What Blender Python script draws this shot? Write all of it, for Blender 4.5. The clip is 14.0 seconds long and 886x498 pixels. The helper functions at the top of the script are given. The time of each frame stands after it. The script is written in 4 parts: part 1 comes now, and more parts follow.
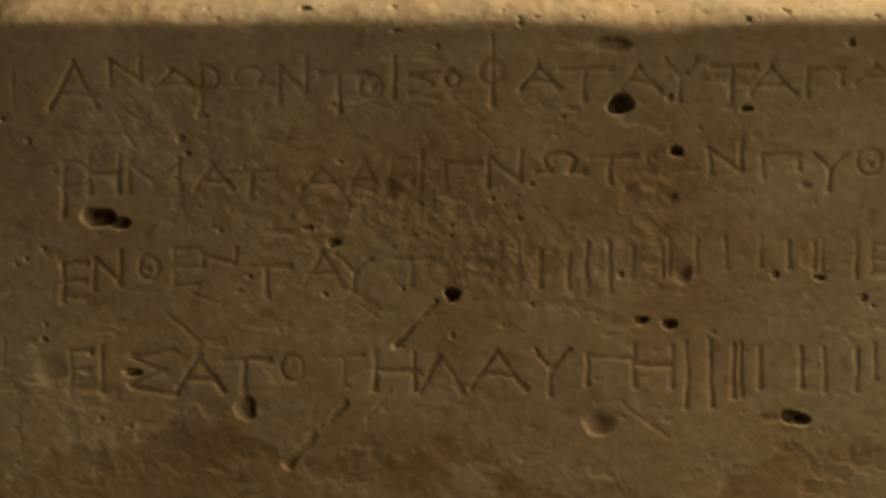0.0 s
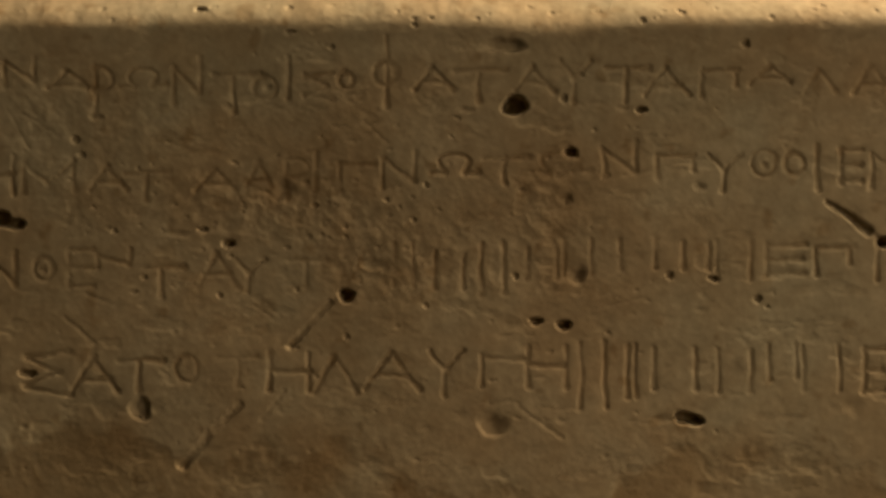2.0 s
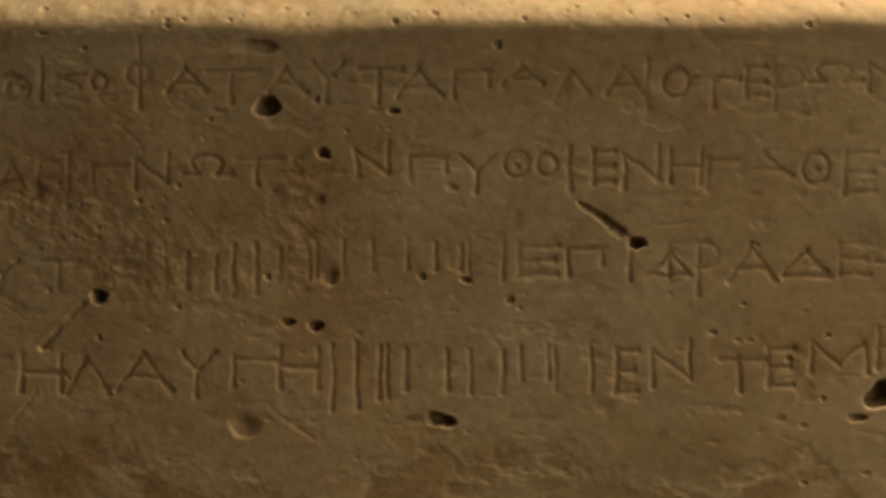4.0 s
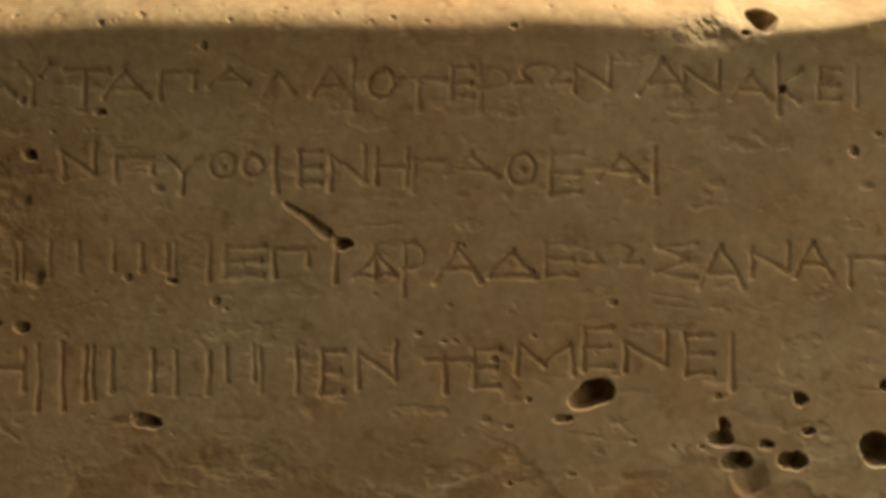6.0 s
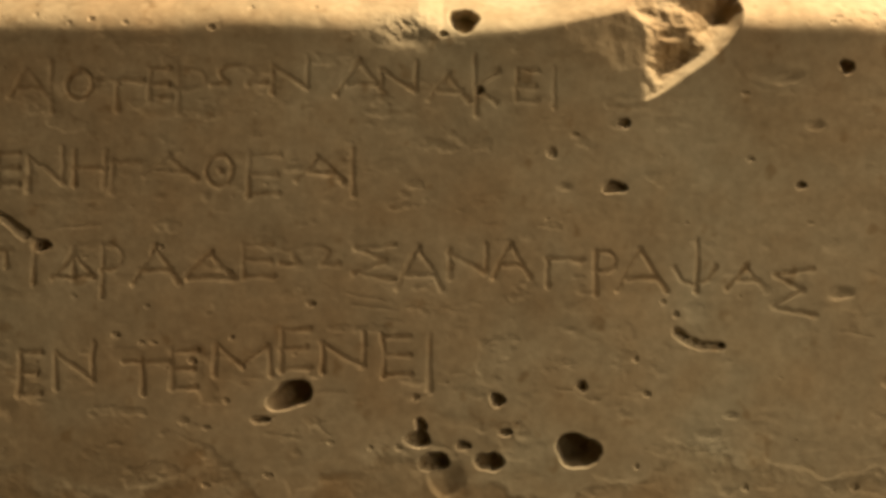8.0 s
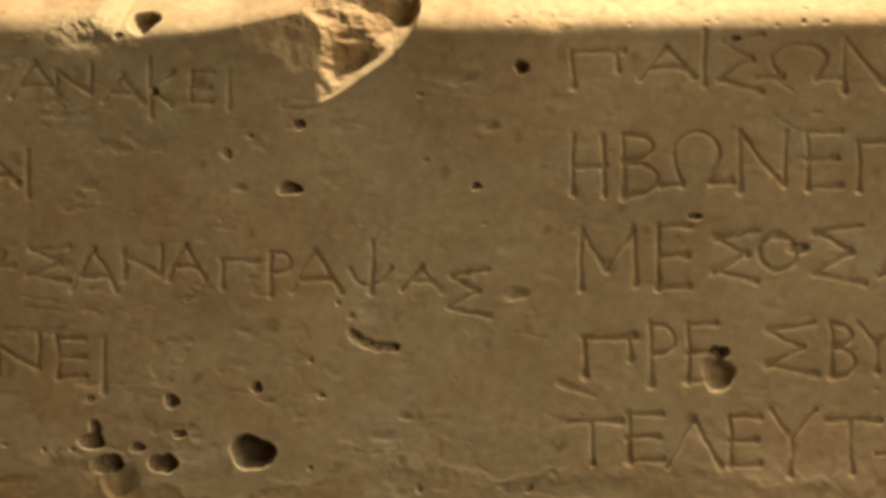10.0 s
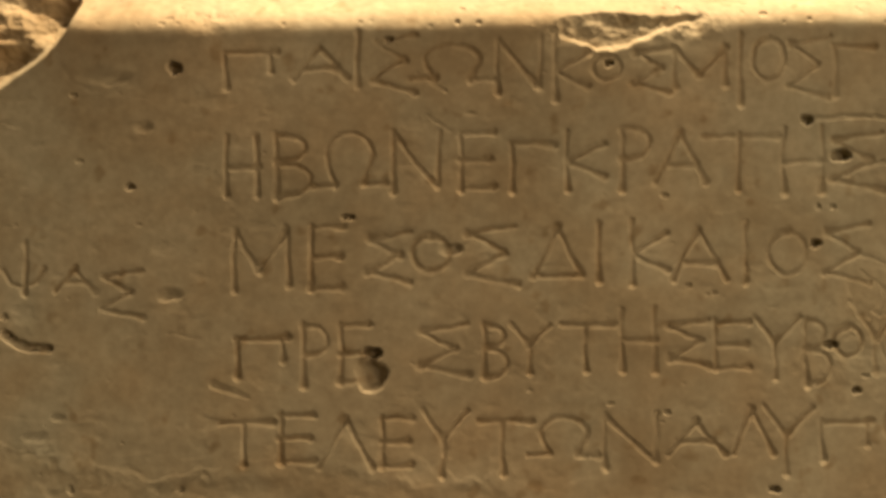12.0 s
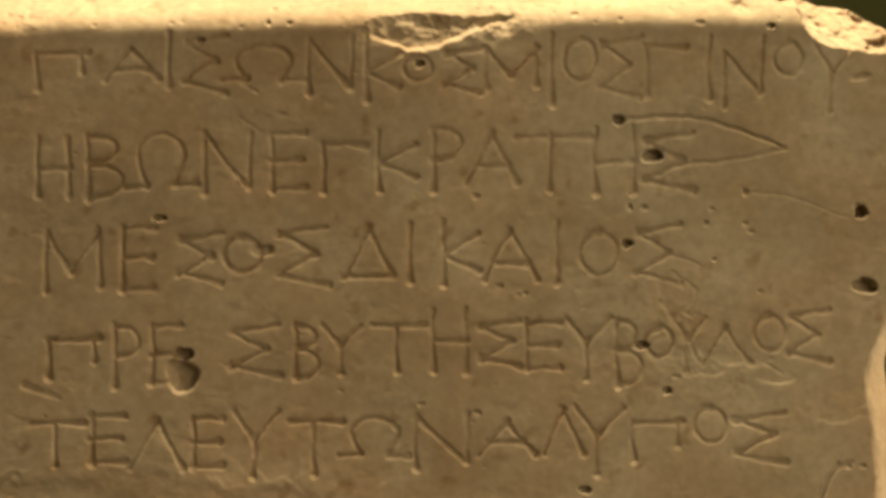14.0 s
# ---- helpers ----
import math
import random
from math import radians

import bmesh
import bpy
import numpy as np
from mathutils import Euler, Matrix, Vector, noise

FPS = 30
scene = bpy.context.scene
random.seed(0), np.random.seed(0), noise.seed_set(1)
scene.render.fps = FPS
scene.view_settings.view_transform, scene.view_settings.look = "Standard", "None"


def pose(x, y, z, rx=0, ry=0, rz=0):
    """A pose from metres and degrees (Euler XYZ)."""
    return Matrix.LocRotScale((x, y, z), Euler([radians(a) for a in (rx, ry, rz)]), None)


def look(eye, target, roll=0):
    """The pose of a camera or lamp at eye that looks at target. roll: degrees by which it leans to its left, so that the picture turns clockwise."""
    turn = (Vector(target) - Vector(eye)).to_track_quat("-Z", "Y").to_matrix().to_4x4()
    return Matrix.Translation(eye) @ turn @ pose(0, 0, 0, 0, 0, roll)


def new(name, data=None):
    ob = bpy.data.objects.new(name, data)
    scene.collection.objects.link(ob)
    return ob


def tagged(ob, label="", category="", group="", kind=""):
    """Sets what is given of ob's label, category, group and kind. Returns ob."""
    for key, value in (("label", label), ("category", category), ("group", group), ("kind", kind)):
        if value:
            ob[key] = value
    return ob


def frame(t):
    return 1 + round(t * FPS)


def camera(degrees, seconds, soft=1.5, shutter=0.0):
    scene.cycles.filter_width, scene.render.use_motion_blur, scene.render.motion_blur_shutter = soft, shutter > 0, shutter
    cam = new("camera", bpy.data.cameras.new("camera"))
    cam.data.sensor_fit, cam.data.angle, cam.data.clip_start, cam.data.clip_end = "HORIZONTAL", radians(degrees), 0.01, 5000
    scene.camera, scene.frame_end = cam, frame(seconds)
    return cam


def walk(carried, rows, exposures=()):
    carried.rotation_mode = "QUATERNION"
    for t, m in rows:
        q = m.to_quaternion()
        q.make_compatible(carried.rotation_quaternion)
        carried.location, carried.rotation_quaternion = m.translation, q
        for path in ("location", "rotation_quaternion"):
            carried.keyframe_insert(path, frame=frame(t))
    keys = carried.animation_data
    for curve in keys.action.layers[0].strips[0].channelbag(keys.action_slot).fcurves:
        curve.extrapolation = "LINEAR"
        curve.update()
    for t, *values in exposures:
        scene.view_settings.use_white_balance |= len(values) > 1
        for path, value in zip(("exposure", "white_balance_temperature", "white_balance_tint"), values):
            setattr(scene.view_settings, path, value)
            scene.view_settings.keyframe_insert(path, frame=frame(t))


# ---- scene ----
METRES, EYE = 0.4416, 1.1653
cam = camera(46.2, 14.0, soft=3.9)
ROWS = [
    (0.0, 0.0, 0.0, 0.0, 0.0, 0.0, -0.0),
    (0.5, 0.0072, 0.0001, 0.0004, 0.02, -0.03, -0.01),
    (1.0, 0.0178, 0.0001, 0.0015, -0.02, -0.13, 0.02),
    (1.5, 0.0327, -0.0001, 0.0016, -0.01, -0.13, 0.01),
    (2.0, 0.0584, -0.0002, 0.0017, 0.03, -0.12, -0.01),
    (4.5, 0.2365, -0.0004, 0.0019, 0.03, -0.05, 0.01),
    (5.0, 0.2791, -0.0003, 0.0016, 0.01, -0.01, 0.02),
    (5.5, 0.3175, -0.0005, 0.0011, 0.04, 0.04, 0.03),
    (6.0, 0.3578, -0.0005, 0.0021, 0.08, -0.04, 0.03),
    (6.5, 0.3952, -0.0005, 0.0027, 0.07, -0.08, 0.03),
    (7.0, 0.4368, -0.0005, 0.0031, 0.03, -0.12, 0.05),
    (7.5, 0.4818, -0.0004, 0.0035, 0.13, -0.14, 0.05),
    (8.0, 0.5241, -0.0004, 0.0034, 0.06, -0.12, 0.05),
    (10.5, 0.7524, 0.0003, -0.0006, 0.11, 0.32, 0.18),
    (11.0, 0.8007, 0.0004, -0.0011, 0.12, 0.37, 0.19),
    (11.5, 0.845, 0.0005, 0.0002, 0.15, 0.24, 0.2),
    (12.0, 0.8945, 0.0007, 0.0007, 0.08, 0.18, 0.2),
    (12.5, 0.9391, 0.0006, 0.0015, 0.15, 0.1, 0.21),
    (13.0, 0.9685, 0.0008, 0.0025, 0.2, -0.0, 0.23),
    (13.5, 0.9903, 0.0008, 0.0035, 0.17, -0.1, 0.24),
    (14.0, 0.9996, 0.0008, 0.0034, 0.19, -0.09, 0.25),
]
walk(cam, [(t, pose(0.10772, -0.25254, EYE) @ pose(METRES * x, METRES * y, METRES * z, 90 + pitch, roll, yaw)) for t, x, y, z, yaw, pitch, roll in ROWS])

# ---- light: a warm spot just above the block, an added broad soft fill, an added right-end spot ----
scene.view_settings.exposure = 0.0
world = bpy.data.worlds.new("world")
world.use_nodes = True
world.node_tree.nodes["Background"].inputs["Color"].default_value = (0.9, 0.75, 0.5, 1)
world.node_tree.nodes["Background"].inputs["Strength"].default_value = 0.02
scene.world = world

WARM = (1.0, 0.763, 0.482)
spot_data = bpy.data.lights.new("gallery_spot", "SPOT")
spot_data.energy, spot_data.color, spot_data.shadow_soft_size = 25.5, WARM, 0.02
spot_data.spot_size, spot_data.spot_blend = radians(125), 0.4
spot = new("gallery_spot", spot_data)
spot.matrix_world = look((0.56, -0.0095, 1.63), (0.40, 0.04, 1.15))
# unseen soft fill, added to brighten the front face from the right
glow_data = bpy.data.lights.new("unseen_side_fill", "AREA")
glow_data.energy, glow_data.color, glow_data.shape, glow_data.size = 6.25, WARM, "DISK", 1.10
glow = new("unseen_side_fill", glow_data)
glow.matrix_world = look((1.18, -0.60, 1.46), (0.42, 0.0, 1.12))
# extra unseen spot, added only to brighten the worn right-hand edge
end_data = bpy.data.lights.new("added_edge_spot", "SPOT")
end_data.energy, end_data.color, end_data.shadow_soft_size = 90, WARM, 0.03
end_data.spot_size, end_data.spot_blend = radians(26), 0.5
end_spot = new("added_edge_spot", end_data)
end_spot.matrix_world = look((2.0, 0.012, 1.45), (0.66, 0.06, 1.15))

# ---- materials ----


def nodes_of(name):
    m = bpy.data.materials.new(name)
    m.use_nodes = True
    return m, m.node_tree.nodes, m.node_tree.links, m.node_tree.nodes["Principled BSDF"]


def noise_node(nodes, links, coord, scale, detail=4, rough=0.55):
    n = nodes.new("ShaderNodeTexNoise")
    n.inputs["Scale"].default_value, n.inputs["Detail"].default_value, n.inputs["Roughness"].default_value = scale, detail, rough
    links.new(coord, n.inputs["Vector"])
    return n.outputs["Fac"]


def ramp(nodes, links, fac, a, b, ca, cb):
    r = nodes.new("ShaderNodeValToRGB")
    r.color_ramp.elements[0].position, r.color_ramp.elements[1].position = a, b
    r.color_ramp.elements[0].color, r.color_ramp.elements[1].color = (*ca, 1), (*cb, 1)
    links.new(fac, r.inputs["Fac"])
    return r.outputs["Color"]


def mix(nodes, links, fac, a, b, mode="MIX"):
    n = nodes.new("ShaderNodeMix")
    n.data_type, n.blend_type = "RGBA", mode
    if isinstance(fac, float):
        n.inputs["Factor"].default_value = fac
    else:
        links.new(fac, n.inputs["Factor"])
    links.new(a, n.inputs["A"])
    links.new(b, n.inputs["B"])
    return n.outputs["Result"]


def limestone():
    m, nodes, links, shader = nodes_of("limestone")
    coord = nodes.new("ShaderNodeTexCoord").outputs["Object"]
    base = ramp(nodes, links, noise_node(nodes, links, coord, 28, 5), 0.34, 0.68, (0.38, 0.312, 0.212), (0.475, 0.405, 0.29))
    grey = ramp(nodes, links, noise_node(nodes, links, coord, 11, 4), 0.35, 0.68, (0.97, 0.90, 0.81), (1.0, 1.04, 1.02))
    base = mix(nodes, links, 1.0, base, grey, "MULTIPLY")
    rust = ramp(nodes, links, noise_node(nodes, links, coord, 65, 4, 0.5), 0.40, 0.66, (1.0, 1.0, 1.0), (0.98, 0.92, 0.86))
    base = mix(nodes, links, 1.0, base, rust, "MULTIPLY")
    grain = ramp(nodes, links, noise_node(nodes, links, coord, 420, 3, 0.6), 0.3, 0.7, (0.87, 0.86, 0.84), (1.09, 1.09, 1.09))
    base = mix(nodes, links, 1.0, base, grain, "MULTIPLY")
    specks = ramp(nodes, links, noise_node(nodes, links, coord, 170, 2, 0.5), 0.27, 0.36, (0.78, 0.72, 0.64), (1, 1, 1))
    base = mix(nodes, links, 1.0, base, specks, "MULTIPLY")
    # brown core where the skin has scaled off, also dirt and painted shade in cuts; pale bruised stone on fresh breaks,
    # also painted pit-rim highlights
    for mark, tint in (("bare_and_shade", (0.79, 0.72, 0.63)), ("pale", (1.24, 1.27, 1.30))):
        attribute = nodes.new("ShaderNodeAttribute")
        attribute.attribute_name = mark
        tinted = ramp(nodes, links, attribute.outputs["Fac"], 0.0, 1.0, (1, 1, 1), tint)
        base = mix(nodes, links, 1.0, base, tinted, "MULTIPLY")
    links.new(base, shader.inputs["Base Color"])
    shader.inputs["Roughness"].default_value = 0.85
    shader.inputs["Specular IOR Level"].default_value = 0.25
    h = nodes.new("ShaderNodeMath")
    h.operation = "MULTIPLY_ADD"
    links.new(noise_node(nodes, links, coord, 700, 4, 0.6), h.inputs[0])
    h.inputs[1].default_value = 0.35
    links.new(noise_node(nodes, links, coord, 130, 4, 0.55), h.inputs[2])
    bump = nodes.new("ShaderNodeBump")
    bump.inputs["Strength"].default_value, bump.inputs["Distance"].default_value = 0.22, 0.0004
    links.new(h.outputs["Value"], bump.inputs["Height"])
    links.new(bump.outputs["Normal"], shader.inputs["Normal"])
    return m


def painted(name, a, b, scale=6, rough=0.8):
    m, nodes, links, shader = nodes_of(name)
    coord = nodes.new("ShaderNodeTexCoord").outputs["Object"]
    links.new(ramp(nodes, links, noise_node(nodes, links, coord, scale, 6), 0.35, 0.65, a, b), shader.inputs["Base Color"])
    shader.inputs["Roughness"].default_value = rough
    bump = nodes.new("ShaderNodeBump")
    bump.inputs["Strength"].default_value, bump.inputs["Distance"].default_value = 0.2, 0.002
    links.new(noise_node(nodes, links, coord, 90, 3), bump.inputs["Height"])
    links.new(bump.outputs["Normal"], shader.inputs["Normal"])
    return m


STONE = limestone()
WALL_PAINT = painted("dark_green_wall_paint", (0.18, 0.21, 0.06), (0.23, 0.26, 0.085))
PLINTH_PAINT = painted("plinth_paint", (0.16, 0.15, 0.13), (0.19, 0.18, 0.155), 9)
FLOOR_WOOD = painted("dark_floor", (0.05, 0.04, 0.03), (0.085, 0.065, 0.045), 3, 0.5)
CEILING_PAINT = painted("dark_ceiling_paint", (0.05, 0.048, 0.042), (0.06, 0.057, 0.05))

# ---- the room ----


def box_mesh(bm, x0, x1, y0, y1, z0, z1, bevel=0.0):
    made = bmesh.ops.create_cube(bm, size=1.0, matrix=Matrix.Translation(((x0 + x1) / 2, (y0 + y1) / 2, (z0 + z1) / 2)) @ Matrix.Diagonal((x1 - x0, y1 - y0, z1 - z0, 1)))
    if bevel:
        edges = list({e for v in made["verts"] for e in v.link_edges})
        bmesh.ops.bevel(bm, geom=edges, offset=bevel, segments=3, affect="EDGES", profile=0.5)


def part(name, bm, material, parent=None, label=""):
    me = bpy.data.meshes.new(name)
    bm.to_mesh(me)
    bm.free()
    me.materials.append(material)
    ob = new(name, me)
    ob.parent = parent
    if label:
        tagged(ob, label)
    return ob


def slab(name, material, *size):
    bm = bmesh.new()
    box_mesh(bm, *size)
    return tagged(part(name, bm, material), kind="structure")


slab("floor", FLOOR_WOOD, -2.2, 2.9, -2.4, 1.1, -0.1, 0.0)
slab("ceiling", CEILING_PAINT, -2.2, 2.9, -2.4, 1.1, 3.0, 3.1)
slab("wall_north", WALL_PAINT, -2.2, 2.9, 1.1, 1.2, 0.0, 3.0)
slab("wall_south", WALL_PAINT, -2.2, 2.9, -2.5, -2.4, 0.0, 3.0)
slab("wall_west", WALL_PAINT, -2.3, -2.2, -2.4, 1.1, 0.0, 3.0)
slab("wall_east", WALL_PAINT, 2.9, 3.0, -2.4, 1.1, 0.0, 3.0)

BASE = Vector((0.327, 0.225, 0.95))
plinth = new("plinth")
plinth.location = (BASE.x, BASE.y, 0)
tagged(plinth, "plain painted display plinth under the inscribed stone", "plinth")
bm = bmesh.new()
box_mesh(bm, -0.42, 0.42, -0.31, 0.31, 0.0, 0.91, 0.004)
part("body", bm, PLINTH_PAINT, plinth)
bm = bmesh.new()
box_mesh(bm, -0.43, 0.43, -0.32, 0.32, 0.91, 0.95, 0.004)
part("top", bm, PLINTH_PAINT, plinth)

# ---- the stone: one carved face, worked as a field of depths in millimetres ----
STEP = 0.28
X0, X1, Y0, Y1 = -16.0, 668.0, -11.0, 124.6
TOP_MM = 1000 * (EYE - BASE.z) + 60.6          # height of the face's zero line over the plinth
xs = np.arange(X0, X1 + STEP / 2, STEP)
ys = np.arange(Y0, Y1 + STEP / 2, STEP)
GX, GY = np.meshgrid(xs, ys)
rng = np.random.default_rng(7)


def lattice(sx, sy, seed):
    """Smooth noise, about -1 to 1, with cells of sx by sy millimetres."""
    r = np.random.default_rng(seed)
    gx, gy = (GX - X0) / sx, (GY - Y0) / sy
    table = r.uniform(-1, 1, (int(gy.max()) + 3, int(gx.max()) + 3))
    ix, iy = gx.astype(int), gy.astype(int)
    fx, fy = gx - ix, gy - iy
    fx, fy = fx * fx * fx * (fx * (fx * 6 - 15) + 10), fy * fy * fy * (fy * (fy * 6 - 15) + 10)
    a = table[iy, ix] * (1 - fx) + table[iy, ix + 1] * fx
    b = table[iy + 1, ix] * (1 - fx) + table[iy + 1, ix + 1] * fx
    return a * (1 - fy) + b * fy


def cloud(size, seed, octaves=4, stretch=1.0):
    total, amp = 0, 1.0
    for k in range(octaves):
        total = total + amp * lattice(size * stretch / 2 ** k, size / 2 ** k, seed + 31 * k)
        amp *= 0.55
    return total / 1.8


def smooth(a, b, v):
    t = np.clip((v - a) / (b - a), 0, 1)
    return t * t * (3 - 2 * t)


def blob(x, y, rx, ry):
    return np.exp(-(((GX - x) / rx) ** 2 + ((GY - y) / ry) ** 2))


ROUGH = cloud(4.0, 11, 5)
FINE = cloud(1.6, 23, 3)
depth = 0.25 * cloud(60, 3, 3) + 0.05 * cloud(14, 5, 3, 1.8) + 0.006 * FINE
depth += 0.020 * (GY - 5) - 0.00026 * (GY - 5) ** 2        # slightly hollow above, full below: curvature added to shade the top, brighten the foot

# coarser skin towards the weathered left end
depth += (0.006 + 0.014 * (1 - smooth(120, 330, GX))) * cloud(2.0, 29, 3)
depth += 0.018 * (1 - smooth(140, 330, GX)) * cloud(0.9, 37, 2)

# weathered patches
worn = 0.9 * blob(95, 50, 28, 8) + 0.8 * blob(158, 48, 9, 9) + 0.7 * blob(118, 65, 14, 7) + 0.4 * blob(40, 30, 30, 18) + 0.35 * blob(600, 85, 25, 14) + 0.4 * blob(140, 64, 30, 9)
depth += np.clip(worn, 0, 1) * (0.26 * ROUGH + 0.10 * FINE + 0.12)

# the foot of the face has scaled off in patches, with crumbling pale rims
bare_and_shade, pale = np.zeros(GX.shape), np.zeros(GX.shape)
SCALED_X = [-16, 8, 14, 27, 41, 60, 68, 80, 90, 97, 110, 120, 128, 172, 178, 190, 206, 217, 226, 236, 262, 276, 286, 293, 304, 308, 316, 330, 350, 365, 385, 396, 406, 428, 440, 483, 494, 516, 526, 668]
SCALED_Y = [119, 118, 113, 108, 104, 106, 112, 113, 108, 113, 108, 111, 122, 122, 113, 109, 112, 108, 110, 115, 120, 115, 111, 119, 123, 114, 111, 112, 119, 126, 117, 111, 110, 117, 115, 114, 118, 117, 126, 132]
crumble = 5.0 * cloud(11, 41, 5, 1.3) + 2.0 * ROUGH + 0.8 * FINE
scaled = GY - np.interp(GX, SCALED_X, SCALED_Y) + crumble
bite = smooth(-1.6, 1.8, scaled)
depth += bite * (0.07 + 0.06 * cloud(9, 51, 5, 1.5) + 0.05 * ROUGH)
bare_and_shade += bite * np.clip(0.62 + 0.75 * cloud(12, 53, 4), 0, 1) * (1 - 0.55 * smooth(340, 450, GX))
pale += 0.75 * np.exp(-((scaled + 1.6) / 1.7) ** 2) * smooth(0.05, 0.45, cloud(17, 57, 3))
bare_and_shade += 0.5 * smooth(0.25, 0.6, cloud(30, 59, 4)) * smooth(96, 108, GY)
pale += np.clip(0.8 * blob(496.0, 113.8, 4.0, 4.0) + 0.55 * blob(508, 113.5, 6.5, 4.0) + 0.5 * blob(427, 114, 5, 4) + 0.5 * blob(383, 115.6, 7, 1.6) + 0.6 * blob(401, 110, 6, 1.2) + 0.5 * blob(199, 108, 9, 2.5), 0, 1) * (0.8 + 0.5 * FINE)
for x, y, rx, ry, much in ((436, 73.5, 4.2, 2.4, 0.8), (607, 69, 4, 5, 0.5), (613, 88, 7, 2.5, 0.5), (629, 91.5, 4, 1.8, 0.7), (58, 104, 7, 1.2, 0.6), (7.5, 92, 2.2, 4.5, 0.5), (166, 70.5, 3, 2, 0.6), (165, 50, 4, 3, 0.5), (652, 74, 5, 3, 0.4), (642, 101.5, 6, 1.2, 0.6)):
    pale += much * blob(x, y, rx, ry) * np.clip(0.7 + 0.8 * ROUGH, 0, 1)
pale += 0.55 * np.clip(worn, 0, 1) * smooth(0.25, 0.55, cloud(3.2, 63, 3))
bare_and_shade += 0.5 * np.clip(worn, 0, 1) * smooth(0.05, 0.5, cloud(6, 65, 4))

# small flakes and scuffs all over the dressed face, some pale, some brown
flakes = smooth(0.36, 0.60, cloud(5.0, 171, 4, 1.7))
scuffs = smooth(0.30, 0.55, cloud(3.4, 173, 4, 2.4))
smoother = 1 - 0.6 * smooth(320, 430, GX)
flakes, scuffs = flakes * smoother, scuffs * smoother
depth += 0.075 * flakes + 0.03 * scuffs
pale += 0.30 * flakes * np.clip(0.5 + 1.0 * cloud(20, 175, 3), 0, 1) + 0.22 * smooth(0.35, 0.6, cloud(2.6, 177, 3, 1.5))
bare_and_shade += 0.40 * scuffs * np.clip(0.4 + 1.2 * cloud(28, 179, 3), 0, 1)

# chamfered top edge
lip = 6.1 - 0.5 * smooth(400, 520, GX) + 1.2 * cloud(34, 71, 5) + 1.4 * blob(160, 5, 12, 60)
lip += np.interp(GX, [333, 339, 347, 355, 365, 378, 388, 416], [0, 2.6, 2.4, 1.5, 0.1, -2.0, -2.8, 0])
lip += 6.0 * (1 - smooth(-14.0, 6.0, GX)) + 3.0 * np.exp(-((GX - 648) / 6.0) ** 2)
over = np.clip(lip - GY, 0, None)
over = over * (1 + 0.55 * np.exp(-((GX - 362) / 16) ** 2))
depth += np.where(over < 6, 0.105 * over ** 2, 3.78 + 1.26 * (over - 6)) + smooth(0.3, 2.5, over) * ((0.13 + 0.10 * (1 - smooth(100, 330, GX))) * ROUGH + 0.04 * FINE)
crest = np.interp(GX, [0, 585, 629, 632, 635.5, 638, 650.5, 656.6, 668], [-9.8, -9.0, -5.0, -0.2, -0.2, -3.0, -0.8, 4.4, 14.0]) + 0.3 * ROUGH
depth += 5.0 * np.clip(crest - GY, 0, None)
depth -= 0.06 * np.exp(-((GY - lip - 0.8) / 1.5) ** 2)
bare_and_shade += 0.7 * smooth(0.3, 0.62, cloud(4.2, 73, 4, 1.6)) * smooth(-0.5, 1.0, over) * (1 - 0.6 * smooth(150, 330, GX))

# worn right-hand edge
side = np.clip(GX - (657.6 - 5.8 * smooth(68, 90, GY) - 1.8 * blob(656, 92, 60, 9) + 0.7 * cloud(14, 83, 4)), 0, None)
depth += 0.30 * side ** 2 / (1 + 0.12 * side) + np.minimum(side / 2, 1) * (0.4 * ROUGH + 0.5 * cloud(6, 87, 4))
pale += 0.7 * np.clip(blob(655, 37, 2.2, 4.5) + blob(656, 23, 2.0, 2.5), 0, 1) * (0.7 + 0.6 * ROUGH)

labels = np.zeros(GX.shape, dtype=np.int32)
pieces = [None]


def window(x0, x1, y0, y1):
    i0, i1 = np.searchsorted(xs, (x0, x1))
    j0, j1 = np.searchsorted(ys, (y0, y1))
    return slice(max(j0, 0), max(j1, 0)), slice(max(i0, 0), max(i1, 0))


